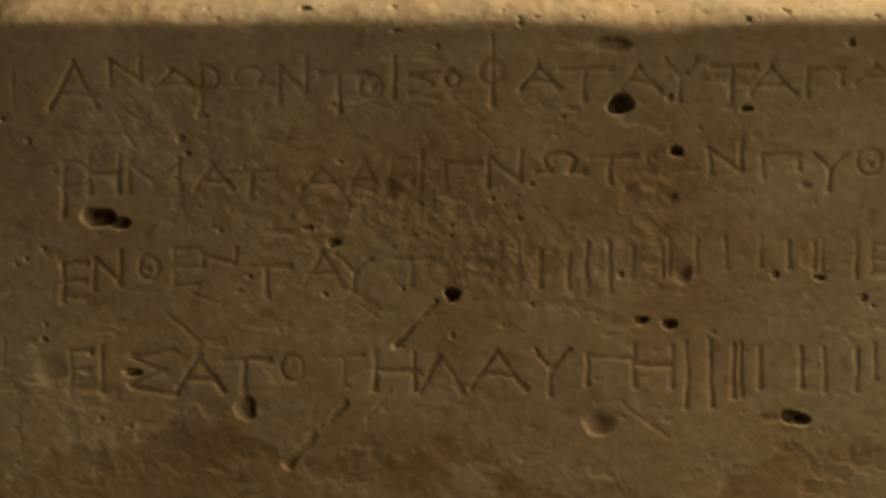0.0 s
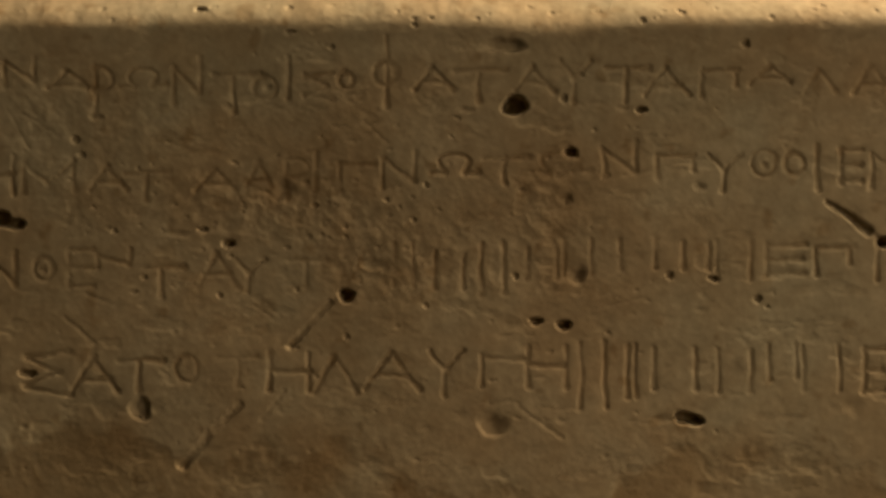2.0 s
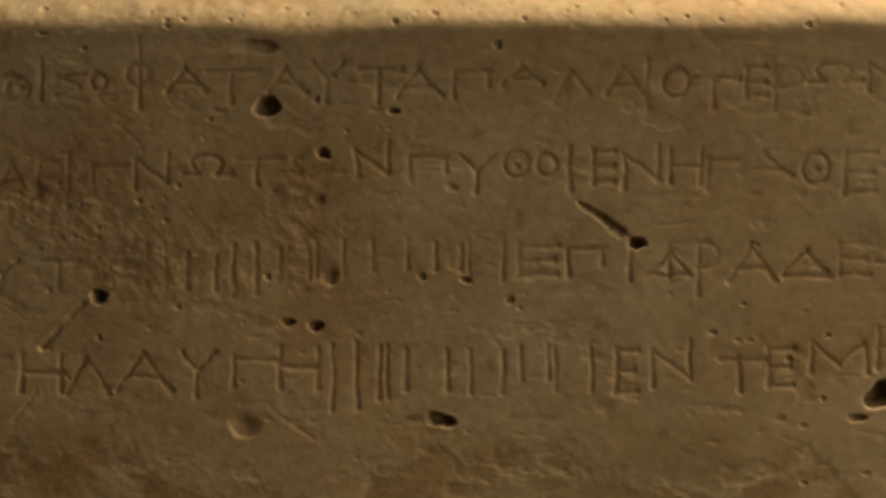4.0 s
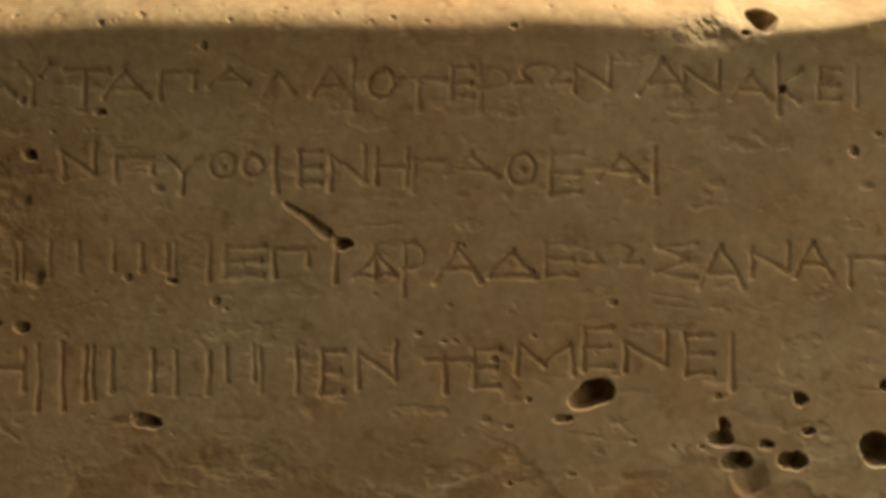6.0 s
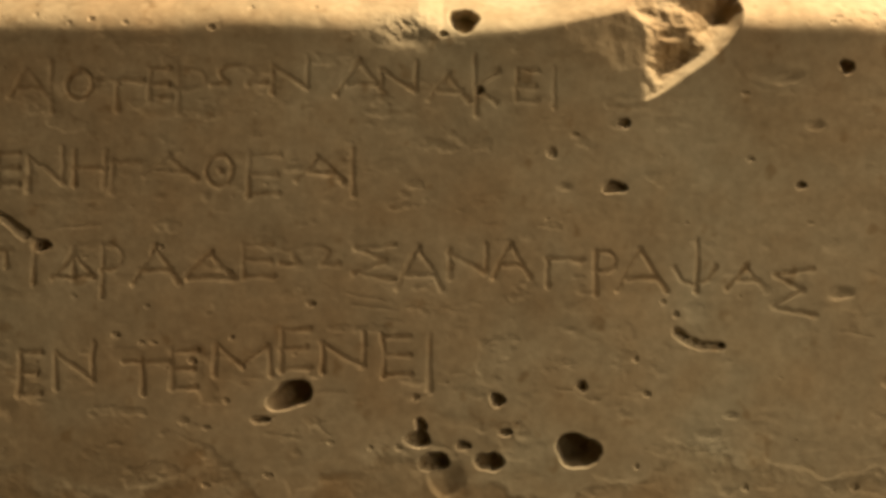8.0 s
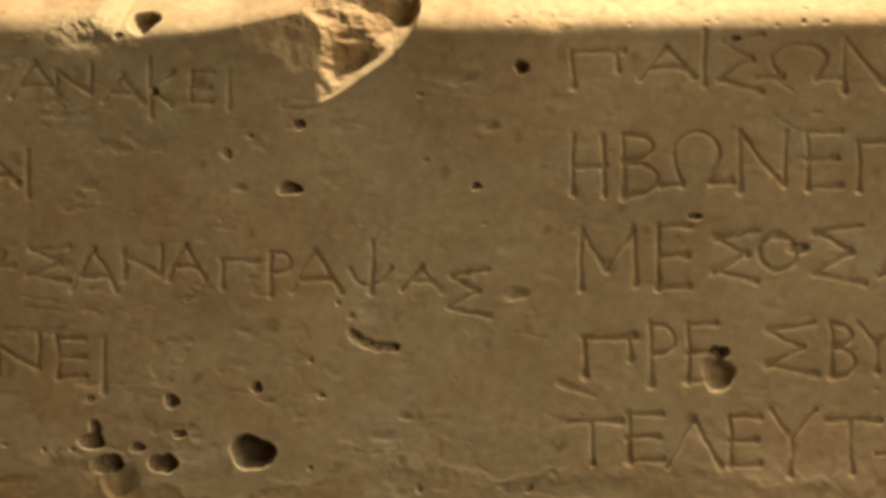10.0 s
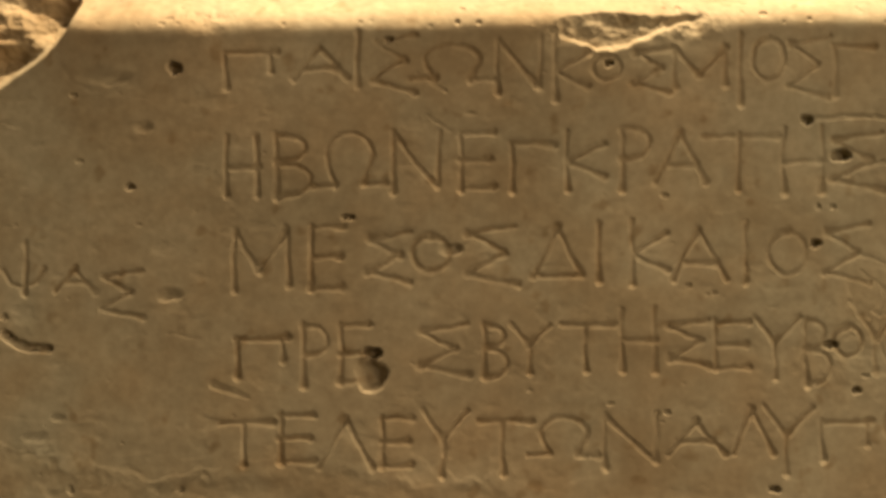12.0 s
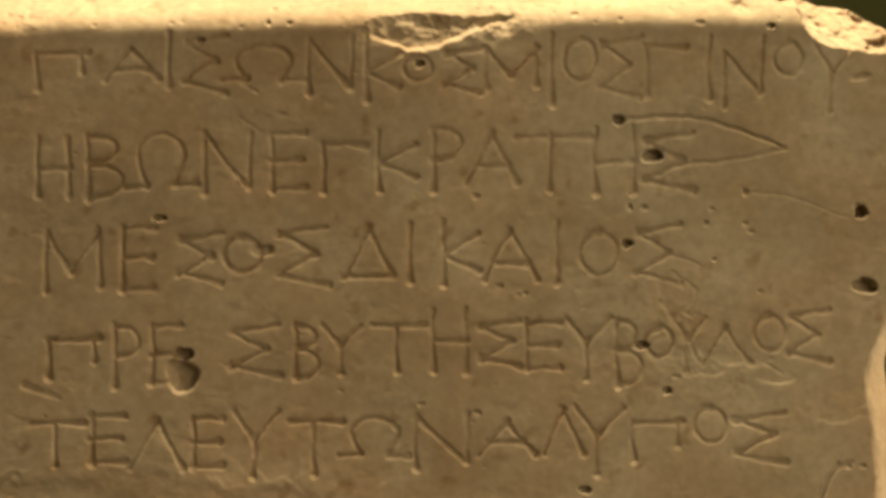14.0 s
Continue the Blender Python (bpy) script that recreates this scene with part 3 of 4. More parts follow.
letter("Beta", 590.7, 596.4, 76.8, 92.7, 1, CARVER_B)
letter("O", 597.0, 603.9, 78.5, 85.9, 1, CARVER_B)
letter("Ups", 603.9, 611.5, 76.3, 90.1, 0.7, CARVER_B)
letter("Lambda", 611.3, 622.5, 78.8, 87.4, 1, CARVER_B)
letter("O", 623.9, 631.5, 76.1, 84.7, 1, CARVER_B)
letter("Sigma", 632.1, 641.7, 74.8, 87.4, 1, CARVER_B)

letter("Tau", 448.1, 461.2, 101.5, 111.5, 1, CARVER_B)
letter("E", 462.7, 470.9, 99.6, 111.5, 1, CARVER_B)
letter("Lambda", 472.3, 485.4, 100.8, 112.4, 1, CARVER_B)
letter("E", 487.4, 494.5, 100.3, 112.4, 1, CARVER_B)
letter("Ups", 497.6, 508.0, 98.7, 114.4, 1, CARVER_B)
letter("Tau", 511.0, 523.9, 101.5, 113.9, 1, CARVER_B)
letter("Omega", 522.9, 540.1, 100.7, 109.6, 1, CARVER_B)
letter("Nu", 541.5, 554.1, 99.7, 112.6, 1, CARVER_B)
letter("A", 556.6, 570.6, 101.1, 109.4, 1, CARVER_B)
letter("Lambda", 572.8, 582.1, 98.7, 109.4, 1, CARVER_B)
letter("Ups", 580.5, 591.7, 97.9, 114.1, 1, CARVER_B)
letter("Pi", 594.2, 606.0, 101.5, 110.6, 1, CARVER_B)
letter("O", 608.7, 616.4, 98.0, 106.5, 1, CARVER_B)
letter("Sigma", 618.9, 631.2, 99.4, 111.5, 1, CARVER_B)

# holes and hollows: middle, half width, half height, depth
pit(23.6, 52.9, 3.71, 2.61, 1.3)
pit(28.6, 54.3, 3.30, 1.51, 1.1)
pit(43.7, 33.7, 1.09, 1.09, 0.9)
pit(45.3, 37.4, 0.85, 0.85, 0.9)
pit(148.7, 10.7, 5.40, 2.10, 0.85)
pit(150.9, 25.3, 3.44, 2.61, 1.1, 20)
pit(164.6, 36.8, 1.65, 1.65, 0.9)
pit(162.8, 78.9, 1.92, 1.37, 1)
pit(155.9, 78.0, 1.65, 1.10, 0.9)
pit(193.0, 101.6, 3.40, 1.95, 1.1, -12)
pit(187.6, 101.6, 4.60, 1.50, 0.25)
pit(109.9, 71.7, 2.06, 1.92, 1.2)
pit(81.1, 59.1, 1.65, 1.10, 0.9)
pit(68.7, 56.5, 3.71, 1.10, 0.6)
pit(102.1, 49.7, 0.85, 0.85, 0.9)
pit(119.5, 48.4, 0.73, 0.73, 0.9)
pit(126.1, 53.3, 0.73, 0.73, 0.9)
pit(109.6, 55.0, 0.60, 0.60, 0.9)
pit(109.6, 57.4, 0.60, 0.60, 0.9)
pit(116.8, 64.0, 4.95, 2.06, 0.4)
pit(166.0, 66.6, 2.75, 2.75, 0.6, 30)
pit(59.8, 99.2, 2.90, 3.40, 0.75)
pit(145.4, 102.8, 4.20, 3.70, 0.45)
pit(12.6, 90.0, 5.22, 4.60, 0.24)
pit(32.3, 90.7, 2.20, 1.10, 1)
pit(188.5, 66.8, 1.09, 1.09, 0.9)
pit(199.2, 67.6, 1.21, 0.85, 0.9)
pit(209.9, 72.5, 1.09, 1.09, 0.9)
pit(212.3, 74.5, 0.60, 0.60, 0.9)
pit(150.9, 67.0, 0.85, 0.85, 0.9)
pit(195.8, 45.1, 1.79, 1.37, 0.6)
pit(163.2, 48.1, 2.34, 1.92, 0.6)
pit(48.9, 28.3, 1.92, 0.82, 0.7)
pit(6.6, 34.3, 0.85, 0.85, 0.9)
pit(10.3, 60.5, 0.73, 0.73, 0.9)
pit(6.2, 63.2, 0.60, 0.60, 0.9)
pit(53.3, 56.1, 0.73, 0.73, 0.9)
pit(74.9, 55.6, 1.51, 0.69, 0.9)
pit(15.1, 64.6, 0.97, 0.97, 0.7)
pit(11.0, 79.0, 0.60, 0.60, 0.9)
pit(10.7, 82.7, 0.85, 0.85, 0.9)
pit(15.1, 73.1, 0.60, 0.60, 0.9)
pit(138.8, 26.4, 2.47, 0.96, 0.6)
pit(206.8, 10.3, 1.09, 1.09, 0.9)
pit(106.2, 11.3, 0.73, 0.73, 0.9)
pit(94.8, 46.0, 3.57, 3.85, 0.35)
pit(95.5, 1.1, 0.85, 0.85, 0.9)
pit(73.9, 1.6, 1.51, 0.82, 0.9)
pit(76.9, 0.8, 1.09, 0.60, 0.9)
pit(166.9, 17.9, 1.21, 0.97, 0.5)
pit(162.8, 23.6, 0.97, 0.97, 0.9)
pit(81.1, 25.6, 1.65, 1.10, 0.6)
pit(90.7, 20.9, 1.65, 1.24, 0.5)
pit(13.1, 41.9, 0.85, 0.60, 0.9)
pit(22.0, 85.9, 0.73, 0.73, 0.9)
pit(129.2, 44.8, 0.73, 0.73, 0.9)
pit(79.0, 71.7, 0.73, 0.73, 0.9)
pit(129.2, 74.2, 0.73, 0.73, 0.9)
pit(97.8, 70.3, 0.60, 0.60, 0.9)
pit(109.9, 81.7, 0.73, 0.73, 0.9)
pit(177.2, 26.1, 1.92, 0.96, 0.4)
pit(152.5, 46.0, 1.09, 0.97, 0.5)
pit(0.3, 28.9, 0.73, 0.73, 0.9)
pit(24.7, 101.9, 0.60, 0.60, 0.9)
pit(31.6, 103.7, 1.21, 0.73, 0.4)
pit(44.0, 103.3, 0.97, 0.73, 0.4)
pit(60.5, 67.3, 0.73, 0.73, 0.9)
pit(90.7, 109.9, 1.92, 4.12, 0.12)
pit(87.9, 108.5, 1.37, 1.65, 0.15)
pit(160.1, 2.5, 0.73, 0.73, 0.9)
pit(182.0, 4.7, 0.85, 0.85, 0.9)
pit(126.4, 5.8, 0.73, 0.73, 0.9)
pit(96.2, 7.6, 1.21, 0.48, 0.9)
pit(130.5, 4.1, 0.60, 0.60, 0.9)
pit(191.0, 2.1, 0.73, 0.73, 0.9)
pit(241.1, 58.7, 2.06, 1.65, 1.2)
pit(207.0, 10.6, 0.97, 0.97, 0.9)
pit(181.6, 26.5, 1.51, 0.96, 0.9)
pit(162.8, 23.8, 0.97, 0.97, 0.9)
pit(301.6, 95.1, 6.00, 3.20, 1.3, 22)
pit(294.3, 101.1, 2.34, 0.96, 0.9)
pit(286.0, 96.5, 0.85, 0.73, 0.9)
pit(281.2, 103.1, 0.97, 0.60, 0.9)
pit(332.8, 105.9, 3.16, 2.06, 1)
pit(333.5, 102.7, 1.37, 2.20, 1)
pit(337.3, 111.2, 3.02, 2.47, 1.1)
pit(332.1, 95.7, 0.97, 0.97, 0.9)
pit(306.7, 73.0, 1.09, 0.85, 0.9)
pit(259.2, 80.4, 0.97, 0.73, 0.9)
pit(265.4, 82.3, 0.73, 0.48, 0.9)
pit(268.3, 82.3, 0.85, 0.48, 0.9)
pit(277.9, 86.8, 0.97, 0.97, 0.9)
pit(286.7, 65.3, 1.09, 0.85, 0.9)
pit(233.1, 98.6, 3.02, 3.30, 0.12)
pit(248.9, 71.1, 0.97, 0.60, 0.5)
pit(266.8, 73.6, 0.73, 0.48, 0.9)
pit(282.6, 5.5, 0.97, 0.73, 0.9)
pit(171.3, 2.3, 1.09, 0.60, 0.9)
pit(191.9, 2.7, 0.85, 0.85, 0.9)
pit(239.3, 2.1, 0.60, 0.60, 0.9)
pit(253.1, 3.4, 0.73, 0.73, 0.9)
pit(270.2, 59.1, 0.60, 0.60, 0.9)
pit(281.2, 46.7, 1.37, 1.92, 0.3)
pit(275.7, 101.3, 1.65, 1.24, 0.4)
pit(259.2, 106.8, 1.92, 1.10, 0.3)
pit(321.1, 107.9, 0.60, 0.60, 0.9)
pit(328.0, 107.9, 0.73, 0.73, 0.9)
pit(281.2, 116.9, 0.85, 0.60, 0.9)
pit(296.3, 114.5, 1.09, 0.60, 0.9)
pit(311.5, 106.6, 0.97, 0.48, 0.9)
pit(287.4, 81.1, 0.60, 0.60, 0.9)
pit(381.0, 44.5, 2.75, 1.51, 1)
pit(379.5, 44.9, 1.65, 1.24, 1)
pit(365.4, 36.1, 1.37, 1.65, 0.7)
pit(371.1, 31.9, 1.21, 0.73, 0.8)
pit(383.0, 29.0, 1.65, 1.24, 0.9)
pit(381.9, 29.6, 2.61, 1.24, 0.3)
pit(368.6, 44.4, 2.20, 1.37, 0.4)
pit(426.2, 44.2, 1.21, 0.97, 0.9)
pit(429.7, 29.6, 2.61, 1.65, 0.5)
pit(437.2, 15.3, 1.79, 1.79, 0.9)
pit(417.6, 16.9, 5.50, 2.47, 0.14)
pit(423.4, 17.8, 4.20, 1.90, 0.45, 15)
pit(412.5, 21.8, 0.97, 0.60, 0.9)
pit(352.1, 96.3, 1.79, 1.79, 0.9)
pit(354.0, 104.2, 1.65, 0.96, 0.9)
pit(350.2, 111.2, 3.30, 2.47, 1.1)
pit(371.6, 108.6, 5.08, 4.40, 1.2)
pit(372.6, 93.1, 1.24, 1.79, 0.9)
pit(395.6, 75.7, 0.85, 0.85, 0.9)
pit(435.8, 70.3, 3.44, 2.06, 0.5)
pit(335.6, 111.5, 2.75, 2.20, 1.1)
pit(343.7, 107.3, 1.79, 1.24, 0.9)
pit(347.8, 21.0, 1.00, 1.30, 0.9)
pit(438.6, 117.6, 1.21, 1.09, 0.7)
pit(412.1, 117.6, 1.09, 1.21, 0.6)
pit(413.9, 37.8, 0.97, 0.60, 0.9)
pit(388.4, 95.0, 0.85, 0.85, 0.9)
pit(344.2, 2.9, 3.44, 4.67, 1.5)
pit(339.0, 7.2, 1.21, 0.85, 0.9)
pit(339.6, 115.9, 5.50, 5.50, 0.35)
pit(356.8, 102.1, 1.21, 0.60, 0.4)
pit(428.3, 53.4, 1.09, 0.60, 0.5)
pit(385.7, 86.5, 0.73, 0.73, 0.9)
pit(403.5, 104.9, 4.12, 2.06, 0.3)
pit(409.0, 100.1, 2.20, 1.24, 0.35)
pit(376.0, 96.4, 1.21, 0.73, 0.5)
pit(385.7, 112.5, 0.73, 0.73, 0.9)
pit(392.5, 72.6, 0.73, 0.60, 0.9)
pit(442.0, 2.1, 2.20, 1.37, 0.4)
pit(434.5, 3.2, 1.92, 1.10, 0.3)
pit(284.0, 5.1, 1.65, 0.82, 0.3)
pit(307.4, 0.1, 0.73, 0.73, 0.9)
pit(291.6, 0.1, 0.73, 0.73, 0.9)
pit(259.9, 19.5, 0.97, 0.73, 0.6)
pit(485.1, 84.8, 2.20, 1.79, 1)
pit(484.9, 90.0, 3.90, 5.30, 0.88)
pit(504.4, 59.6, 2.89, 1.79, 0.8)
pit(479.2, 51.7, 1.65, 0.82, 0.9)
pit(556.3, 46.7, 1.09, 0.73, 0.9)
pit(542.8, 14.5, 1.21, 0.97, 0.9)
pit(509.1, 26.5, 1.92, 0.69, 0.5)
pit(523.2, 93.8, 0.97, 0.60, 0.5)
pit(432.6, 116.8, 1.92, 1.10, 0.4)
pit(438.8, 117.1, 1.21, 1.09, 0.5)
pit(412.0, 117.0, 1.09, 0.97, 0.5)
pit(489.3, 8.5, 1.21, 0.73, 0.9)
pit(507.2, 0.6, 0.73, 0.73, 0.9)
pit(511.3, 4.5, 0.85, 0.60, 0.9)
pit(435.7, 3.1, 1.09, 0.48, 0.9)
pit(369.5, 79.3, 1.65, 0.96, 0.3)
pit(593.0, 58.4, 1.51, 1.24, 0.9)
pit(599.3, 37.0, 2.61, 1.65, 0.9)
pit(591.1, 28.3, 1.65, 1.37, 0.9)
pit(596.3, 83.1, 1.92, 1.10, 0.9)
pit(649.9, 50.9, 1.65, 1.65, 1)
pit(648.9, 49.6, 0.73, 0.97, 0.9)
pit(650.8, 68.8, 3.02, 1.92, 0.9)
pit(582.5, 117.9, 1.51, 0.96, 0.9)
pit(556.5, 99.2, 0.97, 0.73, 0.9)
pit(562.1, 68.6, 0.97, 0.60, 0.9)
pit(593.7, 49.5, 0.73, 0.73, 0.9)
pit(597.2, 49.6, 0.97, 0.73, 0.9)
pit(604.7, 90.6, 1.09, 0.60, 0.9)
pit(602.5, 94.1, 1.21, 0.97, 0.9)
pit(650.0, 18.0, 3.02, 0.96, 0.8, 12)
pit(580.6, 2.5, 0.97, 0.73, 0.9)
pit(611.0, 4.8, 1.09, 0.60, 0.9)
pit(628.1, 5.7, 1.21, 0.73, 0.9)
pit(621.8, 53.6, 0.85, 0.48, 0.9)
pit(625.2, 70.1, 0.73, 0.48, 0.9)
pit(612.2, 53.5, 0.73, 0.73, 0.9)
pit(621.8, 46.0, 0.85, 0.85, 0.9)
pit(614.2, 62.4, 0.60, 0.60, 0.9)
pit(643.5, 111.9, 0.60, 0.60, 0.9)
pit(646.2, 112.5, 0.60, 0.60, 0.9)
pit(649.6, 112.4, 0.85, 0.60, 0.9)
pit(568.3, 70.4, 0.73, 0.48, 0.9)
pit(542.8, 97.1, 0.97, 0.60, 0.9)
pit(623.2, 55.6, 0.85, 0.48, 0.9)
pit(613.6, 50.0, 0.73, 0.48, 0.9)
pit(506.1, 4.3, 0.73, 0.73, 0.9)
pit(541.1, 5.1, 0.85, 0.85, 0.9)
pit(560.4, 0.4, 0.73, 0.73, 0.9)

# gouges and scratches
scratch([(105.8, 73.5), (96.2, 83.8)], 1.10, 1.20, 0.8)
scratch([(84.1, 98.2), (76.9, 105.1), (70.1, 112.9)], 1.30, 1.70, 0.85)
scratch([(25.4, 22.7), (32.3, 35.7)], 0.41, 0.41, 0.25)
scratch([(30.9, 27.5), (39.8, 33.0)], 0.41, 0.41, 0.2)
scratch([(114.0, 29.5), (119.5, 34.3)], 0.41, 0.41, 0.25)
scratch([(41.2, 76.9), (48.4, 83.3)], 0.55, 0.82, 0.3)
scratch([(151.1, 97.8), (162.1, 106.1)], 0.41, 0.55, 0.25)
scratch([(2.7, 17.2), (3.3, 27.5)], 0.41, 0.41, 0.3)
scratch([(4.8, 19.0), (8.5, 22.8)], 0.41, 0.41, 0.25)
scratch([(0.8, 82.4), (1.1, 90.0)], 0.41, 0.41, 0.25)
scratch([(4.1, 94.8), (5.5, 109.9), (8.2, 114.0)], 0.55, 0.27, 0.15)
scratch([(177.2, 42.3), (192.4, 40.7)], 0.41, 0.27, 0.2)
scratch([(87.9, 74.2), (92.1, 77.6)], 0.41, 0.41, 0.2)
scratch([(46.7, 71.4), (53.6, 73.9)], 0.41, 0.41, 0.2)
scratch([(169.0, 74.9), (182.7, 72.1)], 0.27, 0.27, 0.12)
scratch([(181.4, 102.8), (191.0, 101.9)], 0.41, 0.27, 0.25)
scratch([(94.8, 94.8), (89.3, 101.7)], 0.55, 0.55, 0.3)
scratch([(31.6, 23.4), (34.3, 28.2)], 0.41, 0.41, 0.2)
scratch([(226.8, 49.0), (232.0, 52.2), (237.0, 55.8)], 0.75, 1.90, 1.7)
scratch([(236.8, 55.6), (240.5, 58.2)], 0.80, 0.90, 0.6)
scratch([(240.0, 55.0), (255.1, 53.6)], 0.27, 0.27, 0.15)
scratch([(295.7, 104.5), (303.9, 105.5)], 0.41, 0.41, 0.2)
scratch([(306.0, 100.8), (311.5, 105.2)], 0.27, 0.27, 0.15)
scratch([(178.1, 42.2), (200.1, 38.1)], 0.27, 0.27, 0.2)
scratch([(240.0, 87.3), (240.0, 87.4)], 0.41, 0.41, 0.3)
scratch([(211.1, 105.2), (218.0, 105.2)], 0.41, 0.41, 0.2)
scratch([(396.0, 80.1), (398.5, 82.0), (402.0, 83.2), (406.5, 83.3)], 1.55, 1.25, 2.2)
scratch([(409.7, 14.5), (412.9, 18.6), (417.3, 20.8), (423.5, 20.0)], 0.55, 0.55, 0.2)
scratch([(366.4, 93.9), (370.5, 93.9), (376.0, 97.3)], 0.27, 0.27, 0.2)
scratch([(400.8, 109.0), (407.7, 108.4)], 0.41, 0.41, 0.2)
scratch([(315.6, 70.5), (326.6, 72.5)], 0.27, 0.27, 0.15)
scratch([(316.9, 73.2), (327.9, 74.6)], 0.27, 0.27, 0.15)
scratch([(446.4, 92.2), (454.6, 95.2)], 1.37, 0.82, 0.3)
scratch([(435.5, 79.8), (443.7, 81.2)], 0.41, 0.27, 0.2)
scratch([(498.8, 27.2), (504.3, 30.6)], 0.41, 0.41, 0.25)
scratch([(494.4, 86.9), (497.9, 88.5)], 0.27, 0.27, 0.2)
scratch([(417.8, 16.5), (423.9, 21.4)], 0.55, 0.41, 0.25)
scratch([(496.1, 16.8), (503.0, 21.0)], 0.41, 0.41, 0.3)
scratch([(603.9, 65.1), (610.1, 69.9), (608.7, 76.1), (601.2, 72.6)], 0.41, 0.41, 0.4)
scratch([(607.3, 80.2), (610.0, 87.0)], 0.41, 0.41, 0.4)
scratch([(625.8, 87.1), (630.6, 89.9)], 0.41, 0.41, 0.4)
scratch([(590.7, 28.3), (600.0, 27.5), (612.3, 28.1), (620.5, 30.6), (631.7, 35.3)], 0.82, 0.62, 0.85)
scratch([(631.7, 35.3), (619.1, 38.0), (607.5, 39.0), (602.7, 40.4), (600.6, 42.0)], 0.62, 0.55, 0.6)
scratch([(621.6, 46.0), (632.8, 47.1), (647.1, 52.4)], 0.27, 0.27, 0.2)
scratch([(647.0, 111.6), (643.0, 113.0), (640.8, 116.0), (639.5, 120.1)], 0.70, 1.20, 0.7)
scratch([(602.5, 73.3), (610.8, 76.1)], 0.41, 0.41, 0.2)
scratch([(604.0, 61.0), (610.8, 63.7)], 0.41, 0.41, 0.3)
scratch([(639.4, 100.9), (646.3, 99.5), (652.4, 96.5)], 0.55, 0.41, 0.25)
spall(48.1, 109.9, 15.1, 6.2, 0.22)
spall(87.9, 112.0, 12.4, 6.9, 0.2)
spall(16.5, 114.0, 12.4, 6.2, 0.18)
spall(120.9, 109.9, 12.4, 5.5, 0.15)
spall(200.6, 111.3, 12.4, 4.8, 0.18)
spall(112.7, 64.6, 8.2, 3.8, 0.2)
spall(76.9, 52.2, 12.4, 4.1, 0.14)
spall(159.4, 47.4, 6.9, 5.5, 0.2)
spall(140.1, 119.5, 11.0, 4.1, 0.15)
spall(200.1, 107.9, 8.2, 4.8, 0.2)
spall(219.4, 109.3, 11.0, 5.5, 0.22)
spall(257.8, 114.8, 16.5, 6.2, 0.15)
spall(321.1, 116.2, 8.2, 5.5, 0.16)
spall(304.5, 113.1, 15.1, 5.5, 0.18)
spall(384.3, 111.1, 9.6, 6.2, 0.2)
spall(402.2, 105.6, 6.2, 3.4, 0.16)
spall(411.8, 115.2, 12.4, 4.1, 0.16)
spall(338.9, 115.9, 6.2, 8.2, 0.3)
spall(401.1, 104.7, 8.2, 3.8, 0.22)
spall(429.9, 109.7, 16.5, 4.9, 0.22)
spall(386.0, 116.7, 12.4, 4.1, 0.15)
spall(496.7, 112.7, 6.2, 4.1, 0.18)
spall(507.7, 108.6, 12.4, 6.9, 0.2)
spall(528.3, 111.4, 9.6, 6.2, 0.14)
spall(451.3, 116.6, 15.1, 3.8, 0.15)
spall(604.5, 70.6, 4.5, 8.2, 0.5)
spall(612.0, 87.0, 6.5, 4.0, 0.3)
spall(628.5, 91.0, 4.5, 2.5, 0.35)
spall(617.6, 83.0, 9.6, 5.5, 0.35)
spall(646.3, 98.8, 6.9, 3.3, 0.2)
spall(564.0, 117.1, 22.0, 4.1, 0.12)
spall(618.8, 117.2, 16.5, 4.1, 0.12)

# tiny weather pits, thickest along the worn top edge
for n in range(210):
    on_edge = n < 100
    size = rng.uniform(0.22, 0.75 if on_edge else 0.45)
    pit(rng.uniform(0, 650), rng.uniform(-1.5, 5.5) if on_edge else rng.uniform(8, 122), size * rng.uniform(1, 1.7), size, rng.uniform(0.5, 0.8), 0, False)

# crumbling grain in the weathered left part
for n in range(170):
    x, y = (rng.normal(92, 24), rng.normal(52, 7)) if n < 80 else (rng.uniform(2, 190), rng.uniform(28, 116))
    size = rng.uniform(0.25, 0.65)
    pit(x, y, size * rng.uniform(1, 1.8), size, rng.uniform(0.4, 0.85), rng.uniform(-40, 40), False)

depth += worked

